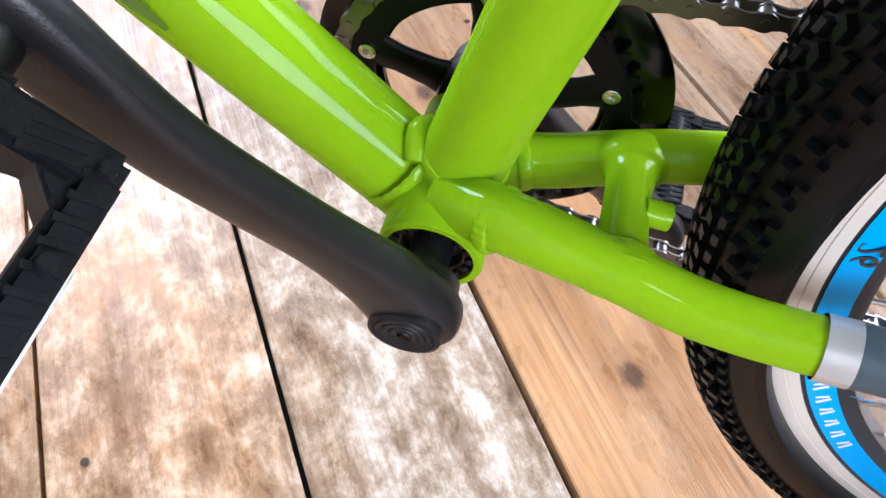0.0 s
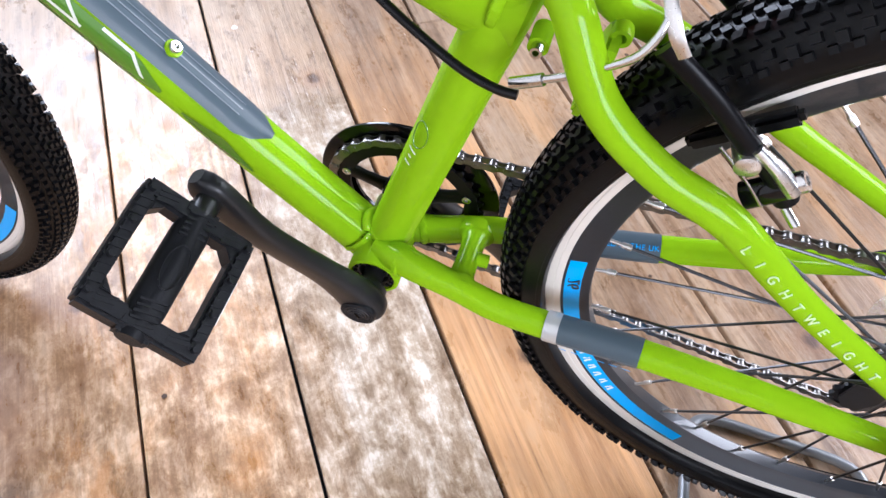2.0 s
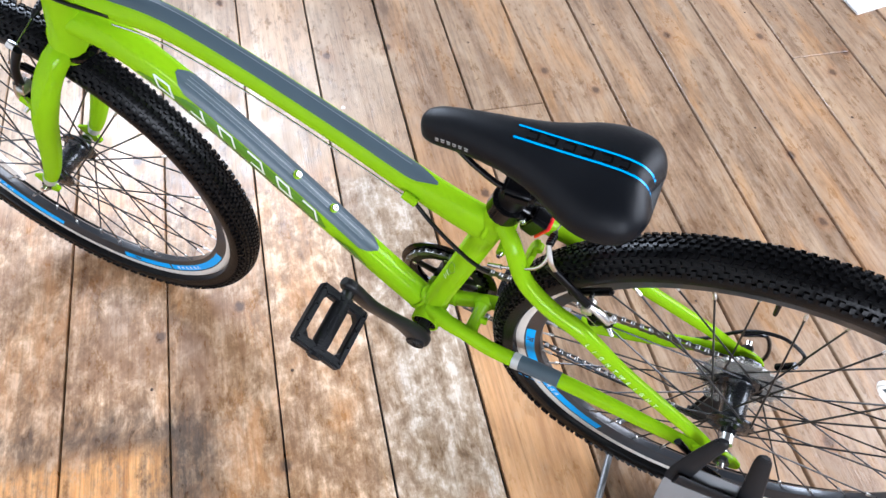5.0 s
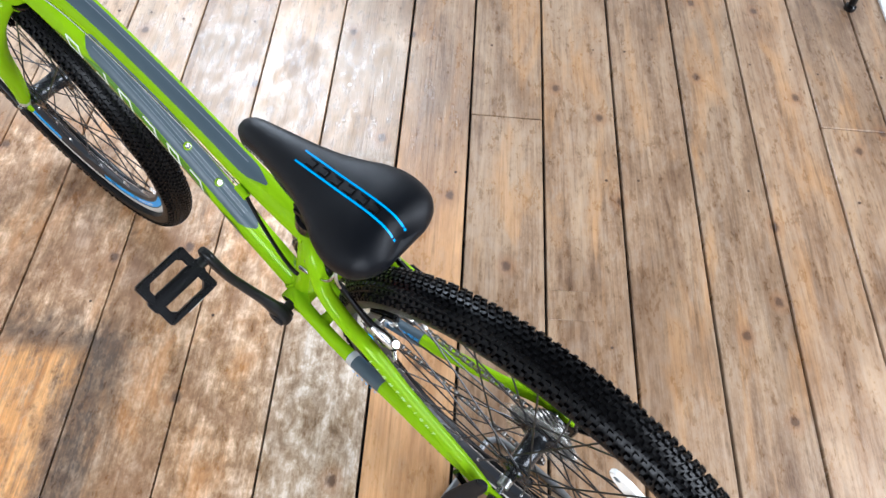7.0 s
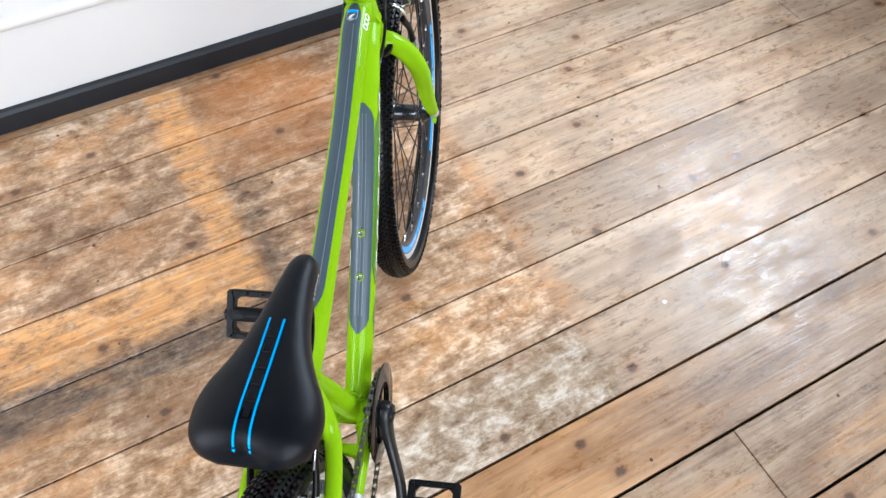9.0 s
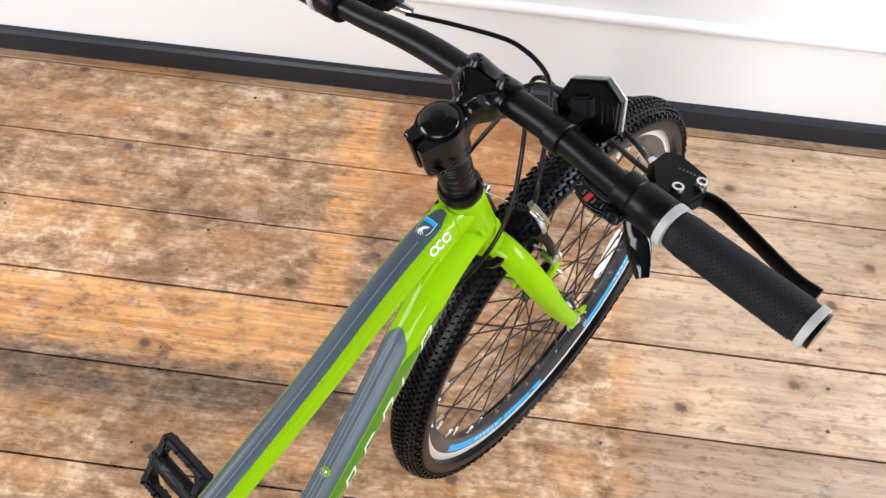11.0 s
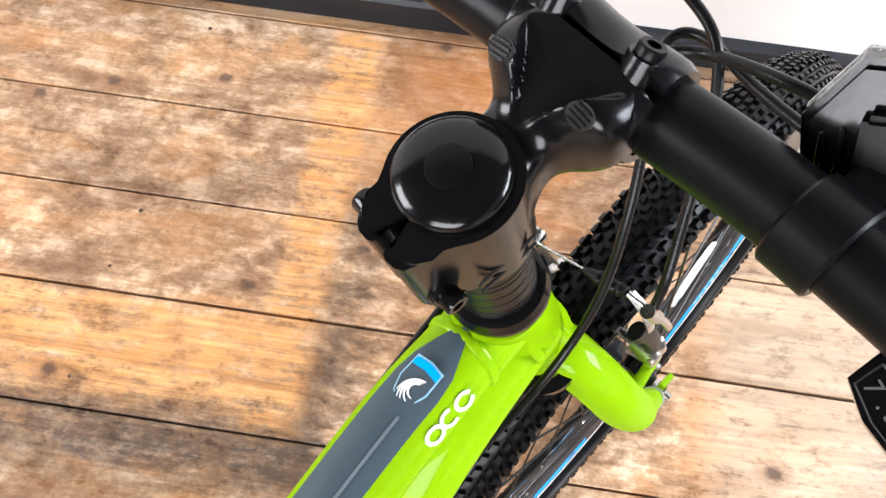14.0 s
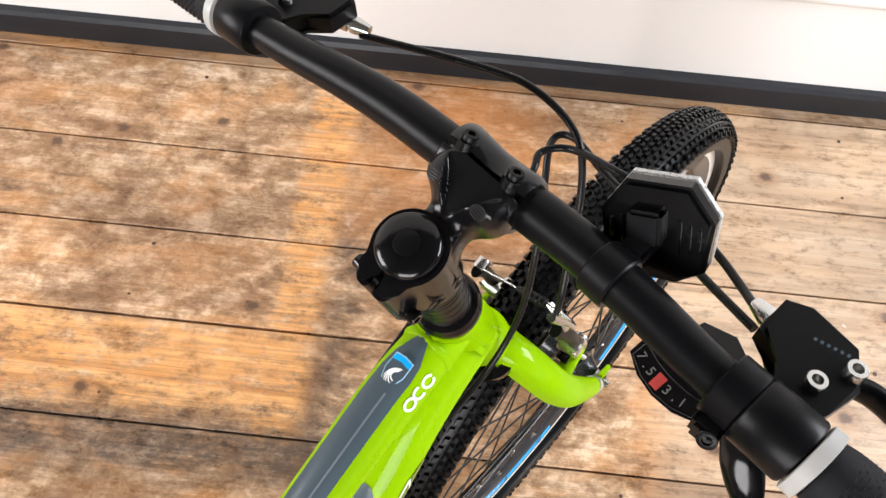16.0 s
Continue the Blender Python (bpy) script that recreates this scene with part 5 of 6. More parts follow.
    hubp = [(0.0045, 0.048), (0.0085, 0.048), (0.0105, 0.040), (0.0185, 0.037), (0.0200, 0.0345), (0.0290, 0.0330), (0.0293, 0.030), (0.0205, 0.0285), (0.0172, 0.024), (0.0165, 0.0), (0.0172, -0.020), (0.0205, -0.0240), (0.0293, -0.0255), (0.0290, -0.0285), (0.0205, -0.0295), (0.0165, -0.0335), (0.0085, -0.046), (0.0045, -0.046)]
    hub = part("hub", revolve(hubp, 40), material("black_hub", (0.022, 0.024, 0.027), 0.25, 0.6, 0.3, 0.15, 60, 0.03), w, "black alloy hub")
    half = 0.0925 if rear else 0.0665
    part("axle", rod((0, -half, 0), (0, half, 0), 0.0048, 14), STEEL, hub)
    for sg in (1, -1):
        e = half - 0.014
        nut = revolve([(0.0004, e), (0.0085, e), (0.0085, e + 0.006), (0.007, e + 0.0065), (0.0045, e + 0.0065)], 6, axis="y")
        if sg < 0:
            bmesh.ops.transform(nut, matrix=Matrix.Rotation(math.pi, 4, "Z"), verts=nut.verts[:])
        part("axle_nut", nut, DARKSTEEL if rear else BLACK, hub)
        part("locknut", rod((0, sg * 0.046, 0), (0, sg * (0.060 if rear else 0.049), 0), 0.0088, 18), ALLOY, hub)
    for k in range(36):
        side = 1 if k % 2 == 0 else -1
        a_rim = math.tau * (k + 0.5) / 36 + radians(spin)
        lead = 1 if (k // 2) % 2 == 0 else -1
        a_hub = a_rim + lead * radians(62)
        y0 = 0.031 if side > 0 else -0.0268
        p = (0.0255 * math.cos(a_hub), y0 + (0.0022 if lead > 0 else -0.0022), 0.0255 * math.sin(a_hub))
        q = (0.2645 * math.cos(a_rim), side * 0.002, 0.2645 * math.sin(a_rim))
        place("spoke", SPOKE, DARKSTEEL, w, "", True, to_z(p, q, True))
        place("nipple", NIPPLE, ALLOY, w, "", True, to_z(q, p, False))
    return w


rear = wheel("rear_wheel", pose(0.003, -0.006, 0.003) @ Matrix.Scale(1.008, 4), True, [(300, 363), (120, 183)], "rear wheel with blue decals and black spokes", 3)
front = wheel("front_wheel", pose(1.070, 0, 0.001, 0.6, 0, 0.6), False, [(-62, 1), (208, 271)], "front wheel with blue decals and black spokes", 8)


def spoke_reflector(w, ang, r, name="spoke_reflector"):
    bm = bmesh.new()
    pts = []
    for j in range(24):
        t = math.tau * j / 24
        pts.append((0.052 * math.copysign(abs(math.cos(t)) ** 0.7, math.cos(t)), 0.0135 * math.copysign(abs(math.sin(t)) ** 0.8, math.sin(t))))
    m = Matrix.Rotation(-ang, 4, "Y") @ Matrix.Translation((r, 0.004, 0)) @ Matrix.Rotation(radians(90), 4, "X") @ Matrix.Rotation(radians(86), 4, "Z")
    prism(pts, 0.007, m, 0.0015, bm)
    o = part(name, bm, REFLECT, w, "white plastic spoke reflector")
    for e in (-0.040, 0.040):
        c = bmesh.new()
        box(c, (0.010, 0.008, 0.0085), m @ Matrix.Translation((e, 0, 0)), 0.0015, 1)
        part("reflector_clip", c, GREY, w)
    return o


spoke_reflector(rear, math.atan2(0.148, -0.140), 0.204)
spoke_reflector(front, math.atan2(-0.083, 0.180), 0.205)

# saddle
saddle = tagged(new("saddle"), "black padded saddle with two blue stripes")
saddle.parent = bike
saddle.matrix_basis = Matrix.Translation((0.34, -0.0072, 0.0)) @ Matrix.Rotation(radians(-1.2), 4, "Z") @ Matrix.Translation((-0.34, 0, 0))
SX = [0.193, 0.1965, 0.203, 0.215, 0.2345, 0.253, 0.273, 0.290, 0.316, 0.346, 0.376, 0.405, 0.424, 0.436, 0.442, 0.4445]
SWD = [0.030, 0.0435, 0.0545, 0.0635, 0.0675, 0.0665, 0.0600, 0.0505, 0.0385, 0.0295, 0.0240, 0.0200, 0.0178, 0.0140, 0.0085, 0.002]
SZT = [0.358, 0.3690, 0.3775, 0.3840, 0.3868, 0.3868, 0.3860, 0.3852, 0.3845, 0.3838, 0.3820, 0.3785, 0.3740, 0.3680, 0.3620, 0.355]
SZB = [0.3545, 0.3515, 0.3490, 0.3470, 0.3455, 0.3455, 0.3470, 0.3490, 0.3520, 0.3540, 0.3525, 0.3490, 0.3460, 0.3455, 0.3465, 0.350]
YC = -0.005


SAD = np.array(spline(list(zip(SX, SWD, SZT, SZB)), 8)).T


def saddle_point(x, s, lift=0.0):
    w, zt, zb = (float(np.interp(x, SAD[0], v)) for v in SAD[1:])
    th = s * radians(108)
    y = w * math.copysign(abs(math.sin(th)) ** 0.92, th) if abs(th) < math.pi / 2 else w * math.copysign(1 - 0.10 * (abs(th) - math.pi / 2) / radians(18), th)
    c = math.cos(th)
    z = zb + (zt - zb) * (abs(c) ** 0.62 if c > 0 else 0) - (0.006 * (abs(th) - math.pi / 2) / radians(18) if abs(th) > math.pi / 2 else 0)
    u = abs(y) / max(w, 1e-6)
    notch = max(0.0, (0.235 - x) / 0.042)
    xx = x + 0.008 * notch * max(0.0, 1 - u / 0.80) ** 1.15
    return Vector((xx, YC + y, z + lift + 0.008))


sb_ = bmesh.new()
rows = []
xs = list(np.interp(np.linspace(0, 1, 96), np.linspace(0, 1, SAD.shape[1]), SAD[0]))
for x in xs:
    rows.append([sb_.verts.new(saddle_point(x, -1 + 2 * j / 40)) for j in range(41)])
for r0, r1 in zip(rows, rows[1:]):
    for j in range(40):
        sb_.faces.new((r0[j], r0[j + 1], r1[j + 1], r1[j]))
    sb_.faces.new((r0[40], r0[0], r1[0], r1[40]))
sb_.faces.new(rows[0])
sb_.faces.new(rows[-1][::-1])
part("saddle_cover", sb_, SADDLE, saddle, "black vinyl saddle cover")
base_ = bmesh.new()
br = []
for x in xs[20:-3]:
    w, zb = float(np.interp(x, SX, SWD)) * 0.93, float(np.interp(x, SX, SZB))
    br.append([base_.verts.new((x, YC + w * u, zb + 0.0035 - 0.004 * (1 - u * u))) for u in np.linspace(-1, 1, 9)] + [base_.verts.new((x, YC + w * u, zb + 0.010)) for u in np.linspace(1, -1, 9)])
for r0, r1 in zip(br, br[1:]):
    for j in range(18):
        base_.faces.new((r0[j], r0[(j + 1) % 18], r1[(j + 1) % 18], r1[j]))
base_.faces.new(br[0])
base_.faces.new(br[-1][::-1])
part("saddle_base", base_, PLASTIC, saddle)


def on_saddle(name, y0, y1, x0, x1, mat, n=30, lift=0.0006):
    bm = bmesh.new()
    rr = []
    for i in range(n + 1):
        x = x0 + (x1 - x0) * i / n
        w = float(np.interp(x, SX, SWD))
        row = []
        for yy in (y0, (y0 + y1) / 2, y1):
            s = math.copysign(math.asin(min(1, (abs(yy) / w)) ** (1 / 0.92)), yy) / radians(108)
            row.append(bm.verts.new(saddle_point(x, s, lift)))
        rr.append(row)
    for a, b in zip(rr, rr[1:]):
        for j in range(2):
            bm.faces.new((a[j], a[j + 1], b[j + 1], b[j]))
    return part(name, bm, mat, saddle)


on_saddle("blue_stripe", 0.0068, 0.0092, 0.1955, 0.342, BLUE)
on_saddle("blue_stripe", -0.0092, -0.0068, 0.1955, 0.342, BLUE)
for k in range(6):
    x = 0.226 + 0.0185 * k
    on_saddle("logo_stroke", -0.0050, 0.0050, x, x + 0.0016, GLOSSBLACK, 2)
    on_saddle("logo_stroke", -0.0050, -0.0036, x, x + 0.0115, GLOSSBLACK, 4)
    on_saddle("logo_stroke", 0.0036, 0.0050, x + 0.002, x + 0.0115, GLOSSBLACK, 4)
for sg in (1, -1):
    for k in range(6):
        x = 0.385 + 0.0068 * k
        bmk = bmesh.new()
        p, q = saddle_point(x, sg * 0.80), saddle_point(x + 0.004, sg * 0.80)
        box(bmk, (0.0042, 0.0014, 0.0004), frame_at(p + Vector((0, sg * 0.0007, 0.0032)), q - p, (0, 0, 1)))
        box(bmk, (0.0036, 0.0012, 0.0004), frame_at(p + Vector((0, sg * 0.0009, 0.0005)), q - p, (0, 0, 1)))
        part("logo_stroke", bmk, SILVERDEC, saddle, smooth=False)
    part("saddle_rail", tube([(0.205, YC + 0.022 * sg, 0.343, 0.0035), (0.235, YC + 0.022 * sg, 0.330, 0.0035), (0.27, YC + 0.022 * sg, 0.322, 0.0035), (0.335, YC + 0.021 * sg, 0.322, 0.0035), (0.372, YC + 0.018 * sg, 0.336, 0.0035), (0.405, YC + 0.009 * sg, 0.350, 0.0035)], 12), GLOSSBLACK, saddle)
# seat post, its clamps and the red reflector
sd = Vector((-0.0935, 0, 0.303)).normalized()
spt = Vector((0.338, 0, 0.283))
part("seat_post", sweep(bmesh.new(), [(*(spt - sd * 0.02), 0.0136), (*(spt + sd * 0.050), 0.0136)], 28), BLACK, bike)
part("seat_collar", sweep(bmesh.new(), [(*(spt - sd * 0.013), 0.0200), (*(spt - sd * 0.012), 0.0215), (*(spt + sd * 0.010), 0.0215), (*(spt + sd * 0.011), 0.0200)], 32), GLOSSBLACK, bike, "black seat post collar")
part("collar_lug", rod(spt + Vector((-0.022, -0.012, -0.004)), spt + Vector((-0.022, 0.012, -0.004)), 0.0065, 18), GLOSSBLACK, bike)
bolt("collar_bolt", spt + Vector((-0.022, 0.011, -0.004)), (0, 1, 0), 0.0042, 0.003, STEEL)
sc_ = bmesh.new()
box(sc_, (0.036, 0.052, 0.018), Matrix.Translation(spt + sd * 0.044 + Vector((0, YC, 0))), 0.005, 3)
part("saddle_clamp", sc_, BLACK, bike)
part("saddle_clamp_sleeve", sweep(bmesh.new(), [(*(spt + sd * 0.012), 0.0165), (*(spt + sd * 0.028), 0.0165), (*(spt + sd * 0.036), 0.0190), (*(spt + sd * 0.042), 0.0190)], 28), BLACK, bike)
rr_ = new("rear_reflector")
rr_.parent = bike
rm2 = frame_at((0.2975, 0, 0.2740), (-0.46, 0, 0.89), (0, 1, 0)) @ Matrix.Scale(0.66, 4)
ro = [(-0.024, -0.022), (0.020, -0.026), (0.025, -0.018), (0.025, 0.018), (0.020, 0.026), (-0.024, 0.022), (-0.028, 0.014), (-0.028, -0.014)]
part("reflector_housing", prism(ro, 0.030, rm2 @ Matrix.Translation((0, 0, -0.011)), 0.003), GLOSSBLACK, rr_)
part("reflector_lens", prism([(x * 0.97, y * 0.97) for x, y in ro], 0.006, rm2 @ Matrix.Translation((0, 0, 0.0068)), 0.0015), RED, rr_, "red rear reflector lens")
part("reflector_bracket", tube([(0.328, 0, 0.296, 0.009, 0.004), (0.312, 0, 0.288, 0.008, 0.004), (0.298, 0, 0.281, 0.008, 0.004)], 12), GLOSSBLACK, rr_)

# v-brakes
def v_brake(name, m, pad_r, noodle):
    """Built with x up along the arms, y to the left and z away from the frame; the pivots lie at x = 0."""
    b = tagged(new(name), "black and silver rim brake arms with pads")
    b.parent = bike
    b.matrix_basis = m
    for sg in (1, -1):
        part("pivot", rod((0, 0.043 * sg, -0.014), (0, 0.043 * sg, 0.010), 0.0085, 20), GLOSSBLACK, b)
        hb = revolve([(0.0004, 0.017), (0.0030, 0.017), (0.0030, 0.0185), (0.0058, 0.0185), (0.0065, 0.017), (0.0065, 0.010), (0.0004, 0.010)], 20, axis="z")
        bmesh.ops.transform(hb, matrix=Matrix.Translation((0, 0.043 * sg, 0)), verts=hb.verts[:])
        part("pivot_bolt", hb, STEEL, b)
        part("brake_arm", tube([(-0.010, 0.043 * sg, 0.004, 0.0075, 0.007), (0.012, 0.0435 * sg, 0.006, 0.0065, 0.0065), (0.038, 0.047 * sg, 0.004, 0.0055, 0.006), (0.070, 0.0465 * sg, 0.002, 0.0045, 0.0058), (0.104, 0.0415 * sg, -0.006, 0.0045, 0.0062)], 16), BLACK, b)
        part("arm_face", tube([(-0.002, 0.047 * sg, 0.0105, 0.0055, 0.0045), (0.016, 0.048 * sg, 0.0105, 0.0062, 0.004), (0.036, 0.0505 * sg, 0.008, 0.0035, 0.003)], 12), ALLOY, b)
        pad = bmesh.new()
        box(pad, (0.011, 0.010, 0.060), Matrix.Translation((pad_r, 0.0195 * sg, -0.004)) @ Matrix.Rotation(radians(-4), 4, "Y"), 0.003, 2)
        part("brake_pad", pad, RUBBER, b)
        pc = revolve([(0.0004, 0.0), (0.0088, 0.0), (0.0072, 0.013), (0.0066, 0.018), (0.004, 0.0195), (0.0004, 0.0195)], 18, axis="y")
        if sg < 0:
            bmesh.ops.transform(pc, matrix=Matrix.Rotation(math.pi, 4, "Z"), verts=pc.verts[:])
        bmesh.ops.transform(pc, matrix=Matrix.Translation((pad_r, 0.036 * sg, 0.0)), verts=pc.verts[:])
        part("pad_bolt", pc, ALLOY, b)
        part("pad_stud", rod((pad_r, 0.022 * sg, 0), (pad_r, 0.038 * sg, 0), 0.0035, 12), STEEL, b)
        part("spring", tube([(-0.004, 0.051 * sg, -0.006, 0.0009), (0.020, 0.054 * sg, -0.004, 0.0009), (0.045, 0.052 * sg, -0.006, 0.0009)], 6), STEEL, b)
        bolt("spring_screw", (-0.014, 0.046 * sg, 0.002), (-0.6, 0.6 * sg, 0.2), 0.0028, 0.012, STEEL, b, seg=12)
    part("noodle_holder", tube([(0.098, 0.0465, 0.001, 0.0013, 0.0032), (0.108, 0.0445, 0.002, 0.0013, 0.0036), (0.118, 0.038, 0.004, 0.0013, 0.0036), (0.125, 0.029, 0.005, 0.0013, 0.0030)], 10), ALLOY, b)
    part("noodle", tube([(*p, 0.0022) for p in noodle], 10), STEEL, b)
    n0, n1 = Vector(noodle[0]), Vector(noodle[1])
    part("noodle_ferrule", rod(n0 - (n1 - n0).normalized() * 0.006, n0 + (n1 - n0).normalized() * 0.012, 0.0036, 14), STEEL, b)
    bt = revolve([(0.0022, 0.0), (0.0042, 0.001)] + [(0.0042 + (0.0006 if k % 2 else -0.0003), 0.002 + 0.0024 * k) for k in range(9)] + [(0.0028, 0.026), (0.0012, 0.030)], 14, axis="x")
    bmesh.ops.transform(bt, matrix=frame_at((0.124, 0.027, 0.004), (-0.20, -1, -0.12), (0, 0, 1)), verts=bt.verts[:])
    part("cable_boot", bt, RUBBER, b)
    part("inner_cable", rod((0.119, 0.000, 0.001), (0.108, -0.042, -0.003), 0.0008, 6), STEEL, b)
    bolt("cable_bolt", (0.106, -0.041, -0.004), (0.1, 0, 1), 0.0058, 0.010, STEEL, b)
    part("cable_tail", rod((0.106, -0.047, 0.000), (0.078, -0.046, 0.008), 0.0008, 6), STEEL, b)
    part("cable_end", rod((0.080, -0.046, 0.007), (0.070, -0.046, 0.0105), 0.0016, 8), ALLOY, b)
    return b


UPR = Vector((0.075, 0, 0.085)).normalized()
v_brake("rear_brake", frame_at((0.203, -0.002, 0.1695), UPR, (0, 1, 0)) @ Matrix.Diagonal((1.0, 0.84, 1.0, 1.0)), 0.028, [(0.118, 0.046, -0.076), (0.113, 0.048, -0.054), (0.110, 0.049, -0.034), (0.109, 0.048, -0.015), (0.115, 0.040, 0.000), (0.123, 0.027, 0.004)])
UPF = HTA.copy()
v_brake("front_brake", STEER @ frame_at((0.983, 0, 0.222), UPF, (0, -1, 0)), 0.028, [(0.190, 0.052, -0.010), (0.165, 0.056, -0.004), (0.140, 0.057, 0.000), (0.126, 0.051, 0.004), (0.120, 0.040, 0.005), (0.125, 0.027, 0.004)])

# cranks, pedals
CRANK = material("satin_black_crank", (0.009, 0.0093, 0.010), 0.36, 0.0, 0.0, 0.2, 60, 0.12, 1400, 0.06, 0.34)
for sgn in (1, -1):
    ex, ez = (0.468, 0.884) if sgn > 0 else (-0.0925, -0.1155)
    cr = tagged(new("crank"), "")
    cr.parent = bike
    C0 = Vector((BL[0], -0.007, BL[1])) if sgn > 0 else Vector((BB[0], 0, BB[1]))
    u = Vector((ex, 0, ez)).normalized()
    side = Vector((0, sgn, 0))
    PL = 0.162 if sgn > 0 else 0.155

    def cp(d, y):
        return C0 + u * d + Vector((0, y * sgn, 0))

    sec = [(math.copysign(abs(math.cos(t)) ** 0.72, math.cos(t)), math.copysign(abs(math.sin(t)) ** 0.72, math.sin(t))) for t in [math.tau * (k + 0.5) / 24 for k in range(24)]]
    path = spline([(*cp(-0.017, 0.0585), 0.008, 0.009), (*cp(-0.012, 0.0585), 0.0105, 0.0150), (*cp(0.0, 0.0585), 0.0115, 0.0175), (*cp(0.022, 0.0605), 0.0105, 0.0155), (*cp(0.050, 0.0665), 0.0085, 0.0125), (*cp(0.085, 0.0755), 0.0078, 0.0120), (*cp(0.120, 0.0835), 0.0075, 0.0128), (*cp(PL - 0.002, 0.0870), 0.0075, 0.0145), (*cp(PL + 0.010, 0.0872), 0.0070, 0.0115), (*cp(PL + 0.016, 0.0872), 0.0055, 0.0055)], 6)
    part("crank_arm", sweep(bmesh.new(), path, 24, up=(0, 1, 0), section=sec), CRANK, cr, "satin black crank arm")
    part("crank_boss", rod(cp(0, 0.046), cp(0, 0.062), 0.0150, 28, 0.0165), CRANK, cr)
    part("spindle", rod(cp(0, 0.026), cp(0, 0.05), 0.0088, 20, 0.0078), DARKSTEEL, cr)
    capp = [(0.0004, 0.0)]
    for k in range(4):
        r_ = 0.0025 + 0.0028 * k
        capp += [(r_, 0.0002 - 0.0001 * k), (r_ + 0.0006, -0.0006 - 0.0001 * k), (r_ + 0.0012, -0.0001 - 0.0001 * k)]
    capp += [(0.0138, -0.0010), (0.0142, -0.0025), (0.0142, -0.005)]
    cb = revolve([(r, (h + 0.0722) * sgn) for r, h in capp], 32, center=C0)
    part("dust_cap", cb, PLASTIC, cr, "ribbed black dust cap")
    part("dust_cap_slot", rod(cp(0.0025, 0.0722), cp(-0.0025, 0.0724), 0.0012, 8), GLOSSBLACK, cr)
    part("pedal_spindle", rod(cp(PL, 0.080), cp(PL, 0.1075 if sgn > 0 else 0.098), 0.0078, 16, 0.0088), DARKSTEEL, cr)
    # pedal
    pd = tagged(new("pedal"), "black plastic platform pedal with ridges and pegs")
    pd.parent = bike
    f = Vector((0.743, 0, 0.669)).normalized() if sgn > 0 else Vector((0.97, 0, 0.22)).normalized()
    pm = frame_at(cp(PL, 0.146 if sgn > 0 else 0.137), f, (0, 1, 0))
    pd.matrix_basis = pm
    hw, hl = 0.0375, 0.0425
    for s2 in (1, -1):
        part("pedal_rail", box(bmesh.new(), (0.0098, 0.074, 0.0150), Matrix.Translation((s2 * (hw - 0.0049), 0, 0)), 0.0022, 2), PLASTIC, pd)
        part("pedal_end", box(bmesh.new(), (0.074, 0.0125, 0.0148), Matrix.Translation((0, s2 * (hl - 0.0062), 0)), 0.0022, 2), PLASTIC, pd)
        part("pedal_boss", box(bmesh.new(), (0.028, 0.012, 0.0172), Matrix.Translation((0, s2 * (hl - 0.004), 0)), 0.004, 3), PLASTIC, pd)
        for s3 in (1, -1):
            fil = prism([(0, 0), (0.007 * s3, 0), (0, 0.007 * s2)] if s2 * s3 > 0 else [(0, 0), (0, 0.007 * s2), (0.007 * s3, 0)], 0.0140, Matrix.Translation((-s3 * (hw - 0.0097), -s2 * (hl - 0.0124), 0)), 0.0008)
            part("corner_web", fil, PLASTIC, pd)
    core = sweep(bmesh.new(), [(0.0, -0.034, 0.0, 0.0105, 0.0086), (0.0, -0.026, 0.0, 0.0112, 0.0086), (0.0, 0.026, 0.0, 0.0112, 0.0086), (0.0, 0.034, 0.0, 0.0105, 0.0086)], 32, up=(1, 0, 0), section=sec)
    part("pedal_core", core, PLASTIC, pd)
    pk = sweep(bmesh.new(), [(0.0, -0.040, 0.0, 0.0085), (0.0, -0.030, 0.0, 0.0095), (0.0, 0.025, 0.0, 0.0090), (0.0, 0.0455, 0.0, 0.0080)], 20, up=(1, 0, 0))
    part("pedal_barrel", pk, PLASTIC, pd)
    rg = bmesh.new()
    for zz in (1, -1):
        for s2 in (1, -1):
            for k in range(13):
                box(rg, (0.0076, 0.0018, 0.0016), Matrix.Translation((s2 * (hw - 0.0049), -0.034 + 0.0057 * k, zz * 0.0072)) @ Matrix.Rotation(radians(14), 4, "Z"))
            for k in range(5):
                box(rg, (0.016, 0.0016, 0.0014), Matrix.Translation((0, s2 * (0.0225 + 0.0038 * k), zz * 0.0083)) @ Matrix.Rotation(radians(14), 4, "Z"))
            for k in range(3):
                for s3 in (1, -1):
                    box(rg, (0.012, 0.0015, 0.0014), Matrix.Translation((s3 * 0.022, s2 * (hl - 0.0034 - 0.0033 * k), zz * 0.0072)) @ Matrix.Rotation(radians(14), 4, "Z"))
    tagged(part("ridge_pattern", rg, PLASTIC, pd), kind="stuff")
    for zz in (1, -1):
        for s2 in (1, -1):
            for yy in (-0.035, -0.012, 0.012, 0.035):
                part("peg", rod((s2 * (hw - 0.0049), yy, zz * 0.006), (s2 * (hw - 0.0049), yy, zz * 0.0112), 0.0023, 10, 0.0019), PLASTIC, pd)
    for zz in (1,):
        el = bmesh.new()
        el = sweep(el, [(0.0062 * math.cos(a) * 1.1, 0.0148 * math.sin(a), 0.0102, 0.0005) for a in [math.tau * k / 24 for k in range(25)]], 5, up=(0, 0, 1))
        part("moulded_oval", el, PLASTIC, pd)
    for s2 in (-1,):
        rf = bmesh.new()
        box(rf, (0.0016, 0.030, 0.0095), Matrix.Translation((s2 * hw, 0.0, 0)), 0.0005, 1)
        part("pedal_reflector", rf, REFLECT, pd)

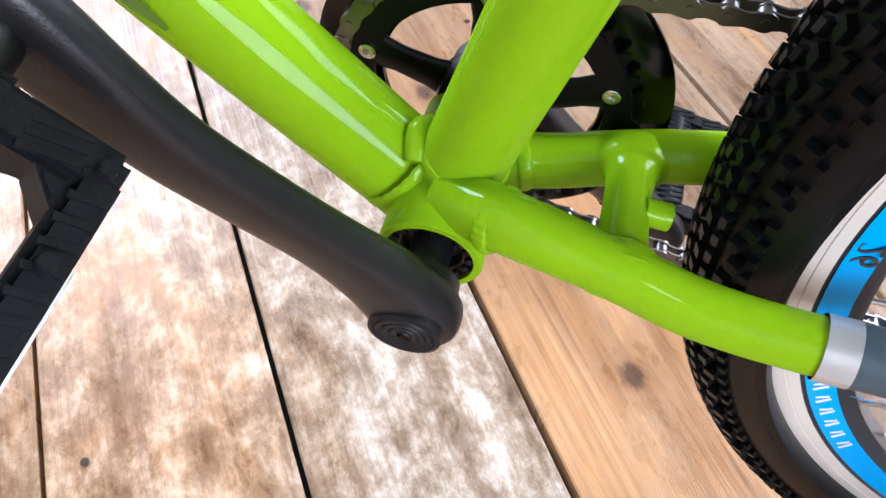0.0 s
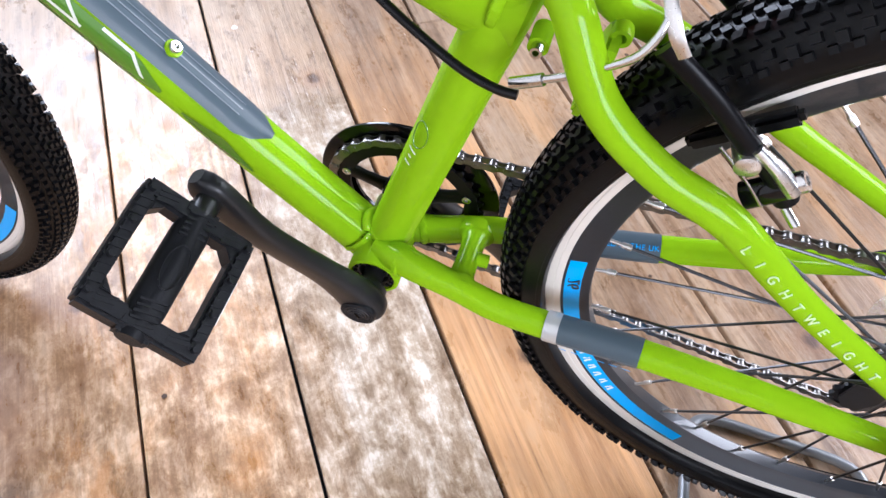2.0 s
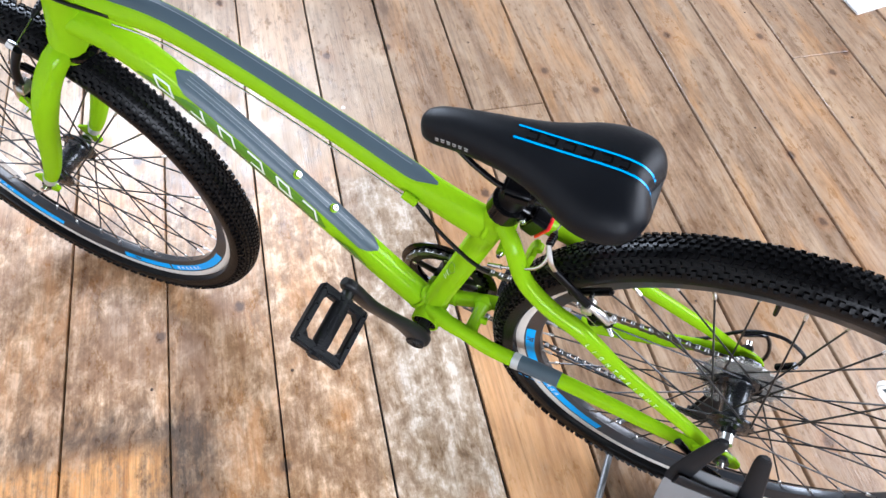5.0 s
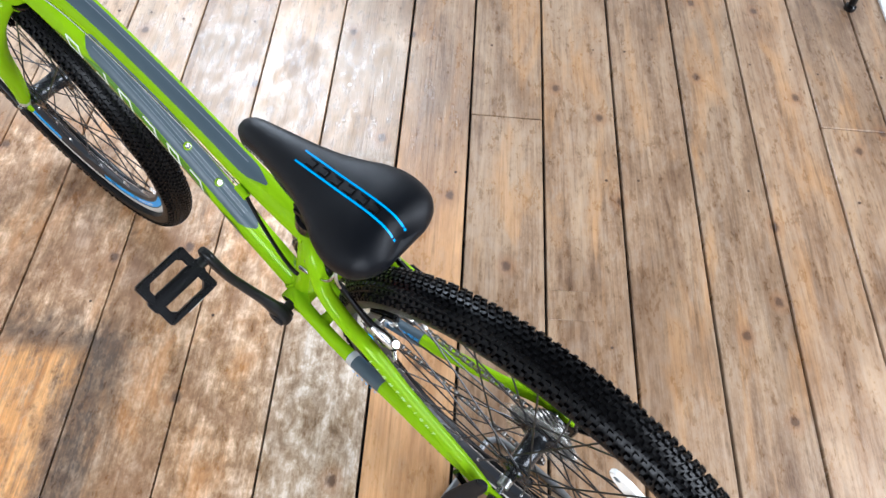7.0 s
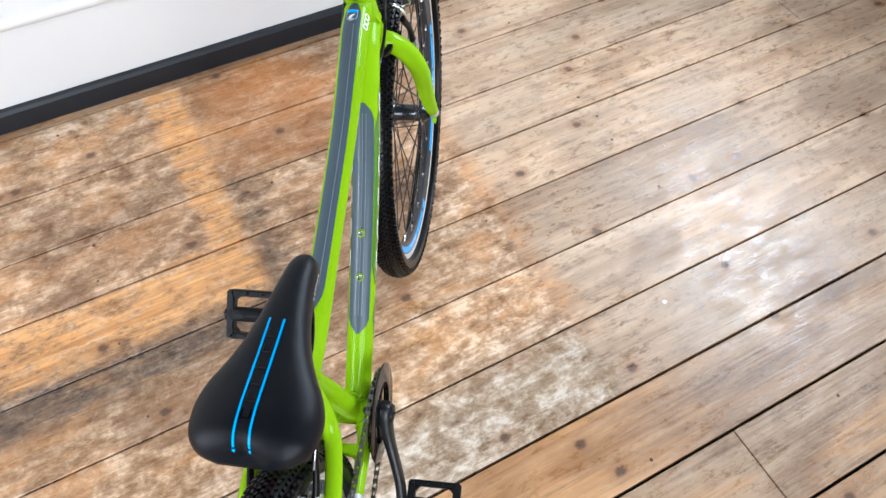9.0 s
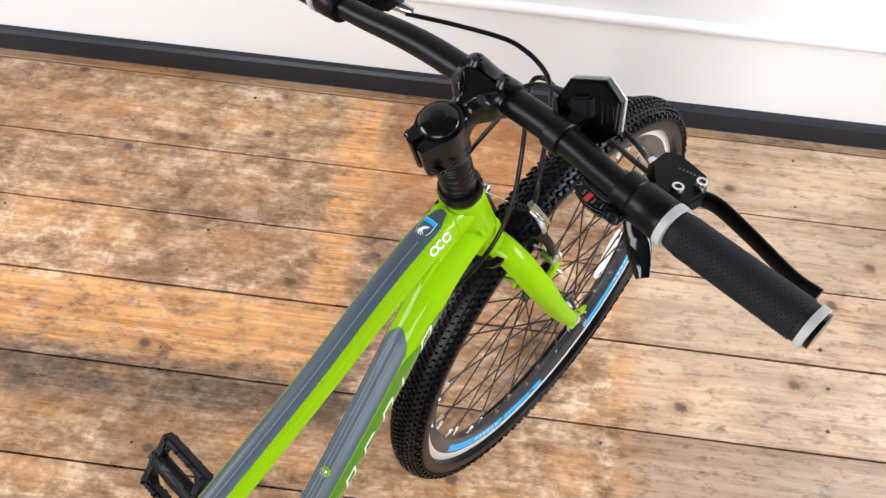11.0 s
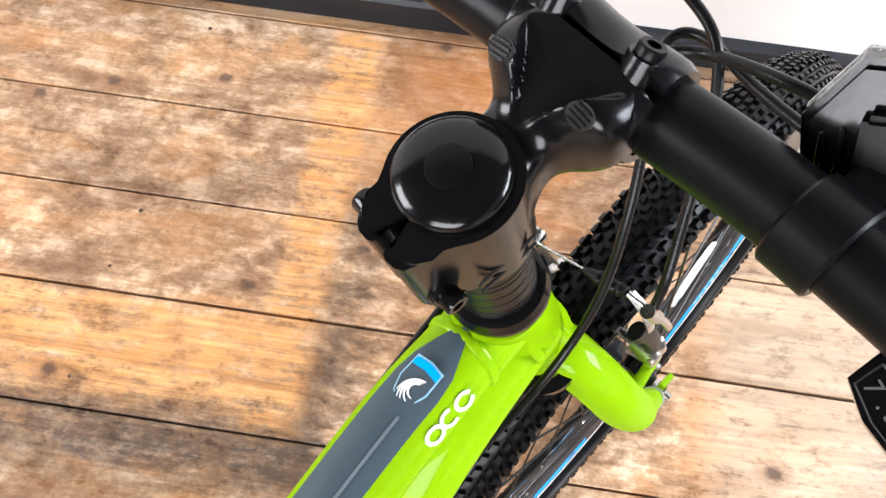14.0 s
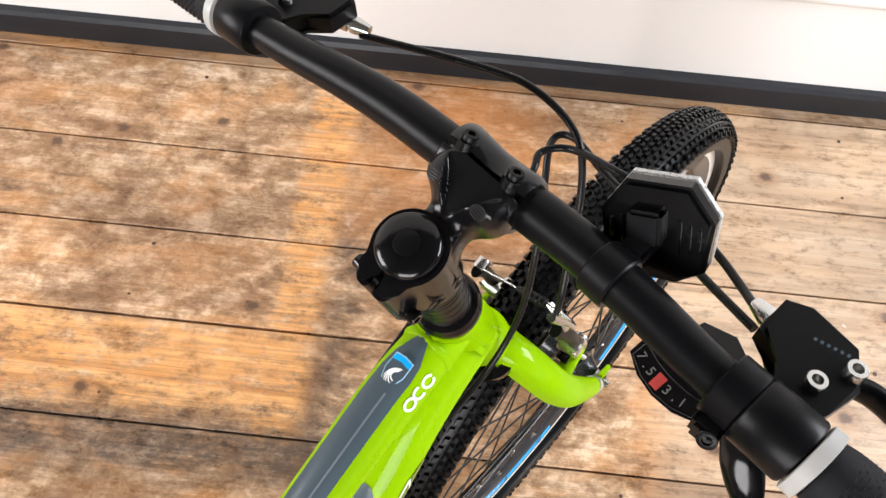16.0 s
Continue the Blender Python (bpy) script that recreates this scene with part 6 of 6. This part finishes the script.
# chainset
cs = tagged(new("chainset"), "black chainring with five arms and an outer guard")
cs.parent = bike
CC = (BB[0], 0, BB[1])
YC_ = -0.0465
part("chainring", revolve([(0.0495, YC_ + 0.0015), (0.0610, YC_ + 0.0015), (0.0610, YC_ - 0.0015), (0.0495, YC_ - 0.0015)], 72, True, center=CC), BLACK, cs)
for r0, r1, y0_, y1_ in ((0.0475, 0.0770, -0.0515, -0.0545),):
    part("chain_guard", revolve([(r0, y0_), (r1 - 0.002, y0_), (r1, y0_ - 0.001), (r1, y1_ + 0.0005), (r1 - 0.001, y1_), (r0, y1_)], 72, True, center=CC), GLOSSBLACK, cs, "round black chain guard")
part("chainring_hub", revolve([(0.010, -0.040), (0.020, -0.041), (0.022, -0.045), (0.022, -0.051), (0.010, -0.056)], 36, center=CC), BLACK, cs)
TOOTH = bmesh.new()
prism([(-0.0042, 0), (-0.0012, 0.0052), (0.0012, 0.0052), (0.0042, 0)], 0.0018, None, 0.0, TOOTH)
TM = bpy.data.meshes.new("tooth")
TOOTH.to_mesh(TM)
TOOTH.free()
for k in range(32):
    a = math.tau * k / 32
    place("tooth", TM, BLACK, cs, "", False, Matrix.Translation((CC[0], YC_, CC[2])) @ Matrix.Rotation(-a, 4, "Y") @ Matrix.Translation((0.0602, 0, 0)) @ frame_at((0, 0, 0), (0, 0, -1), (1, 0, 0)))
for k in range(5):
    a = math.tau * k / 5 + radians(18)
    d = Vector((math.cos(a), 0, math.sin(a)))
    arm = sweep(bmesh.new(), [(*(Vector(CC) + Vector((0, -0.0475, 0)) + d * r), 0.003, w_) for r, w_ in ((0.014, 0.012), (0.026, 0.0085), (0.040, 0.0075), (0.053, 0.0095))], 16, up=(0, 1, 0))
    part("spider_arm", arm, BLACK, cs)
    bolt("ring_bolt", Vector(CC) + d * 0.0535 + Vector((0, -0.0448, 0)), (0, 1, 0), 0.0038, 0.0018, STEEL, cs, seg=14)

# chain
YCH = -0.0465
R1, R2 = 0.0645, 0.0335
UPP, LOP = Vector((0.006, 0, -0.075)), Vector((0.012, 0, -0.158))
loop = []


def arc_pts(c, r, a0, a1, n=14):
    return [Vector((c[0] + r * math.cos(radians(a0 + (a1 - a0) * k / n)), YCH, c[2] + r * math.sin(radians(a0 + (a1 - a0) * k / n)))) for k in range(n + 1)]


loop += arc_pts(CC, R1, -96, 92, 30)
loop += arc_pts((0, 0, 0), R2, 90, 215, 16)
loop += arc_pts(UPP, 0.0215, 60, -40, 10)
loop += arc_pts(LOP, 0.0215, 165, 262, 10)
loop.append(loop[0])
dist = [0.0]
for a, b in zip(loop, loop[1:]):
    dist.append(dist[-1] + (b - a).length)
NL = round(dist[-1] / 0.0127 / 2) * 2
chain = tagged(new("chain"), "grey steel roller chain")
chain.parent = bike


def on_loop(d):
    d %= dist[-1]
    return Vector([float(np.interp(d, dist, [p[i] for p in loop])) for i in range(3)])


def link_mesh(outer):
    bm = bmesh.new()
    y = 0.0031 if outer else 0.0021
    shape = []
    for k in range(9):
        t = math.pi / 2 + math.pi * k / 8
        shape.append((-0.00635 + 0.0041 * math.cos(t), 0.0041 * math.sin(t)))
    shape += [(0.0, -0.0029)]
    for k in range(9):
        t = -math.pi / 2 + math.pi * k / 8
        shape.append((0.00635 + 0.0041 * math.cos(t), 0.0041 * math.sin(t)))
    shape += [(0.0, 0.0029)]
    for sg in (1, -1):
        prism(shape, 0.0010, Matrix.Translation((0, y * sg, 0)) @ Matrix.Rotation(radians(90), 4, "X"), 0.0, bm)
        if outer:
            for e in (-0.00635, 0.00635):
                sweep(bm, [(e, 0.0, 0, 0.0018), (e, 0.0042 * sg, 0, 0.0018)], 8, up=(1, 0, 0))
        else:
            sweep(bm, [(0.00635 * sg, -0.0022, 0, 0.0038), (0.00635 * sg, 0.0022, 0, 0.0038)], 10, up=(1, 0, 0))
    me = bpy.data.meshes.new("chain_link")
    bmesh.ops.recalc_face_normals(bm, faces=bm.faces)
    bm.to_mesh(me)
    bm.free()
    return me


LM = (link_mesh(False), link_mesh(True))
step = dist[-1] / NL
for k in range(NL):
    a, b = on_loop(k * step), on_loop((k + 1) * step)
    place("chain_link", LM[k % 2], CHAIN, chain, "", True, frame_at((a + b) / 2, b - a, (0, 1, 0)))

# freewheel, spoke guard and rear derailleur
fwm = tagged(new("freewheel"), "steel freewheel sprockets with a clear spoke guard")
fwm.parent = bike
fwm.matrix_basis = pose(0.003, -0.004, 0.003)
for k, r in enumerate((0.0545, 0.0485, 0.0435, 0.0385, 0.0335, 0.0295, 0.0265)):
    n_t = round(math.tau * r / 0.0127)
    y = -0.0335 - 0.0036 * k
    out = []
    for j in range(n_t * 4):
        out.append(((r + (0.0022 if j % 4 in (1, 2) else -0.0022)) * math.cos(math.tau * j / (n_t * 4)), (r + (0.0022 if j % 4 in (1, 2) else -0.0022)) * math.sin(math.tau * j / (n_t * 4))))
    part("sprocket", prism(out, 0.0018, Matrix.Translation((0, y, 0)) @ Matrix.Rotation(radians(90), 4, "X")), CHAIN, fwm, smooth=False)
part("freewheel_body", rod((0, -0.031, 0), (0, -0.060, 0), 0.022, 28), DARKSTEEL, fwm)
GUARD = bpy.data.materials.new("clear_plastic_guard")
GUARD.use_nodes = True
gb = GUARD.node_tree.nodes["Principled BSDF"]
gb.inputs["Base Color"].default_value = (0.60, 0.59, 0.55, 1)
gb.inputs["Roughness"].default_value = 0.18
gb.inputs["Alpha"].default_value = 0.17
gn = GUARD.node_tree.nodes.new("ShaderNodeTexNoise")
gn.inputs["Scale"].default_value = 60
gm = GUARD.node_tree.nodes.new("ShaderNodeMapRange")
gm.inputs[3].default_value, gm.inputs[4].default_value = 0.1, 0.35
GUARD.node_tree.links.new(gn.outputs["Fac"], gm.inputs[0])
GUARD.node_tree.links.new(gm.outputs[0], gb.inputs["Roughness"])
part("spoke_guard", revolve([(0.026, -0.0290), (0.058, -0.0300), (0.067, -0.0285), (0.069, -0.0270), (0.0695, -0.0285), (0.066, -0.0305), (0.058, -0.0315), (0.026, -0.0305)], 64, True), GUARD, fwm, "clear plastic spoke guard disc")
der = tagged(new("rear_derailleur"), "black rear derailleur hanging below the sprockets")
der.parent = bike
dl = tube([(-0.012, -0.076, -0.010, 0.008, 0.010), (-0.022, -0.080, -0.030, 0.009, 0.011), (-0.015, -0.076, -0.055, 0.010, 0.012), (0.004, -0.060, -0.072, 0.009, 0.010)], 16)
part("derailleur_body", dl, GLOSSBLACK, der)
for y in (-0.0405, -0.0525):
    part("cage_plate", prism([(0.012, 0.010), (-0.012, 0.012), (-0.010, -0.08), (0.0, -0.102), (0.014, -0.100), (0.022, -0.085)], 0.0018, Matrix.Translation((0.006, y, -0.072)) @ Matrix.Rotation(radians(90), 4, "X"), 0.0), DARKSTEEL, der)
for c in (UPP, LOP):
    out = [((0.0205 + (0.0018 if j % 4 in (1, 2) else -0.0018)) * math.cos(math.tau * j / 44), (0.0205 + (0.0018 if j % 4 in (1, 2) else -0.0018)) * math.sin(math.tau * j / 44)) for j in range(44)]
    part("jockey_wheel", prism(out, 0.004, Matrix.Translation((c.x, YCH, c.z)) @ Matrix.Rotation(radians(90), 4, "X")), PLASTIC, der)
part("adjuster", rod((-0.036, -0.072, 0.012), (-0.052, -0.070, 0.036), 0.0052, 14), GLOSSBLACK, der)
cable([(0.10, -0.070, -0.012), (0.06, -0.078, 0.012), (0.02, -0.084, 0.055), (-0.02, -0.082, 0.072), (-0.052, -0.074, 0.062), (-0.055, -0.071, 0.040)], 0.0026)
part("guard_wire", tube([(0.020, -0.086, 0.040, 0.003), (-0.012, -0.100, 0.030, 0.003), (-0.030, -0.104, -0.030, 0.003), (-0.012, -0.098, -0.080, 0.003)], 10), GLOSSBLACK, bike)
# quick clip on the left dropout
part("axle_washer", rod((0, 0.0720, -0.012), (0, 0.0745, -0.012), 0.0105, 24), DARKSTEEL, bike)
part("tie_clip", tube([(0.062, 0.080, 0.018, 0.0045, 0.006), (0.045, 0.083, 0.004, 0.004, 0.006), (0.02, 0.088, -0.012, 0.004, 0.006), (-0.004, 0.090, -0.024, 0.004, 0.006)], 12), GLOSSBLACK, bike)

# ---- floor stand under the rear axle ----
stand = tagged(new("bike_stand"), "galvanised steel floor stand holding the rear axle", "bike stand")
stand.matrix_basis = Matrix.Translation((0.005, 0, 0)) @ Matrix.Diagonal((1, 1, 1.08, 1))
for z_ in (0.006,):
    part("base_rod", tube([(0.085, 0.34, z_, 0.006), (0.088, 0.18, z_, 0.006), (0.098, -0.07, z_, 0.006), (0.094, -0.104, z_, 0.006), (0.070, -0.118, z_, 0.006), (0.0, -0.116, z_, 0.006), (-0.075, -0.110, z_, 0.006), (-0.098, -0.092, z_, 0.006), (-0.100, -0.06, z_, 0.006), (-0.092, 0.18, z_, 0.006), (-0.088, 0.34, z_, 0.006)], 16, 8, up=(0, 0, 1)), GALV, stand)
part("foot_bar", rod((0.085, 0.335, 0.007), (-0.088, 0.335, 0.007), 0.006, 14), GALV, stand)


def plate_point(x, d):
    """d runs from the axle cradle down to the floor."""
    return Vector((x, 0.102 + 0.19 * d, 0.318 - 0.308 * d))


hole_c, hole_r = (0.005, 0.20), (0.020, 0.058)
pbm = bmesh.new()
ring_in, ring_out = [], []
for k in range(32):
    t = math.tau * k / 32
    ring_in.append((hole_c[0] + hole_r[0] * math.cos(t), hole_c[1] + hole_r[1] * math.sin(t)))
    c_, s_ = math.cos(t), math.sin(t)
    kx = 0.055 / max(abs(c_), 1e-6)
    ky = (0.62 if s_ > 0 else 0.22) / max(abs(s_), 1e-6)
    kk = min(kx, ky)
    ring_out.append((hole_c[0] + kk * c_, hole_c[1] + kk * s_))
vi = [pbm.verts.new(plate_point(*q)) for q in ring_in]
vo = [pbm.verts.new(plate_point(*q)) for q in ring_out]
for k in range(32):
    pbm.faces.new((vi[k], vi[(k + 1) % 32], vo[(k + 1) % 32], vo[k]))
ex = bmesh.ops.extrude_face_region(pbm, geom=pbm.faces[:])
bmesh.ops.translate(pbm, vec=(0, -0.002, -0.0016), verts=[v for v in ex["geom"] if isinstance(v, bmesh.types.BMVert)])
part("stand_plate", pbm, GALV, stand, "galvanised plate with a round hole", smooth=False)
for x0, x1 in ((0.046, 0.022), (-0.044, -0.030)):
    fg = bmesh.new()
    pts = [(x0, 0.112, 0.300, 0.015, 0.004), (x0 * 0.9 + x1 * 0.1, 0.105, 0.315, 0.0145, 0.0045), (x0 * 0.5 + x1 * 0.5, 0.095, 0.346, 0.0125, 0.005), (x1, 0.086, 0.380, 0.0100, 0.0048), (x1, 0.084, 0.388, 0.006, 0.0035)]
    part("rubber_finger", sweep(fg, spline(pts, 5), 18, up=(1, 0, 0)), PLASTIC, stand, "black rubber-coated cradle finger")
part("cradle_web", sweep(bmesh.new(), [(0.048, 0.115, 0.312, 0.0035, 0.012), (0.0, 0.112, 0.306, 0.0035, 0.010), (-0.050, 0.115, 0.312, 0.0035, 0.012)], 12), PLASTIC, stand)
for sx in (0.075, -0.075):
    part("stand_strut", rod((sx, 0.335, 0.012), (sx * 0.70, 0.150, 0.235), 0.005, 12), GALV, stand)
part("lower_plate", box(bmesh.new(), (0.13, 0.10, 0.003), Matrix.Translation((-0.01, 0.10, 0.030)), 0.001, 1), GALV, stand)
for sx in (0.05, -0.07):
    part("plate_leg", rod((sx, 0.10, 0.005), (sx, 0.10, 0.03), 0.005, 10), GALV, stand)

# ---- things on the floor further off ----
sheet = bmesh.new()
edge = [(1.145, -1.062)] + [(1.145 + 0.06 * k, -1.062 + random.uniform(-0.004, 0.004)) for k in range(1, 19)] + [(2.3, -1.062), (2.3, -1.55), (1.25, -1.55)]
prism(edge, 0.006, ROOM @ Matrix.Translation((0, 0, 0.0035)), 0.001, sheet)
tagged(part("white_board", sheet, WALLPAINT, None, "", False), "thin white painted board lying on the floorboards", "board")
leg = bmesh.new()
lp = ROOM @ Vector((1.475, -0.968, 0.0))
sweep(leg, [(lp.x, lp.y, 0.0, 0.016), (lp.x, lp.y, 0.012, 0.016), (lp.x, lp.y, 0.016, 0.010), (lp.x + 0.01, lp.y - 0.012, 0.16, 0.010)], 16, up=(1, 0, 0))
tagged(part("furniture_leg", leg, GLOSSBLACK), "short black furniture leg standing on the floorboards", "leg")

# ---- floorboards ----
JOINTS = {-0.09: [0.957], -0.962: [1.01], 0.437: [-0.7], 1.149: [-0.85], -0.443: [1.75], -0.613: [-0.35], 0.979: [2.0]}
for i, (s0, s1) in enumerate(zip(SEAMS, SEAMS[1:])):
    cuts = [U0] + JOINTS.get(s0, []) + [U1]
    for u0, u1 in zip(cuts, cuts[1:]):
        gap = random.uniform(0.0045, 0.0075) if s0 < 0.4 else random.uniform(0.0022, 0.0045)
        bm = bmesh.new()
        box(bm, (u1 - u0 - 0.0025, s1 - s0 - gap, 0.022), None, 0.0015, 1)
        part("floorboard", bm, PLANK_M, floor, "", False, pose((u0 + u1) / 2, (s0 + s1) / 2 + random.uniform(-0.0003, 0.0003), -0.0115 + random.uniform(-0.0006, 0.0004), random.uniform(-0.15, 0.15)))

# nail heads along the joists
nv, nf = [], []
for ju in (-1.35, -0.93, -0.49, -0.06, 0.36, 0.78, 1.21, 1.63, 2.05, 2.48):
    for s0, s1 in zip(SEAMS, SEAMS[1:]):
        for fr in (0.22, 0.78):
            if random.random() < 0.68:
                continue
            cx, cy = ju + random.uniform(-0.012, 0.012), s0 + (s1 - s0) * (fr + random.uniform(-0.06, 0.06))
            r = random.uniform(0.0026, 0.0042)
            b = len(nv)
            nv += [(cx + r * math.cos(math.tau * k / 9), cy + r * math.sin(math.tau * k / 9), 0.0007) for k in range(9)] + [(cx, cy, 0.0009)]
            nf += [(b + k, b + (k + 1) % 9, b + 9) for k in range(9)]
nm = bpy.data.meshes.new("nail")
nm.from_pydata(nv, [], nf)
tagged(place("nail", nm, material("rusty_nail", (0.075, 0.045, 0.03), 0.6, 0.4, 0, 0.4, 90, 0.2), floor, "rusty nail heads", False), kind="stuff")
patch = bmesh.new()
box(patch, (0.070, 0.095, 0.010), None, 0.0012, 1)
part("floor_patch", patch, PLANK_M, floor, "small square repair let into a board", False, pose(0.445, -0.142, -0.0035, 0, 0, 1.5))
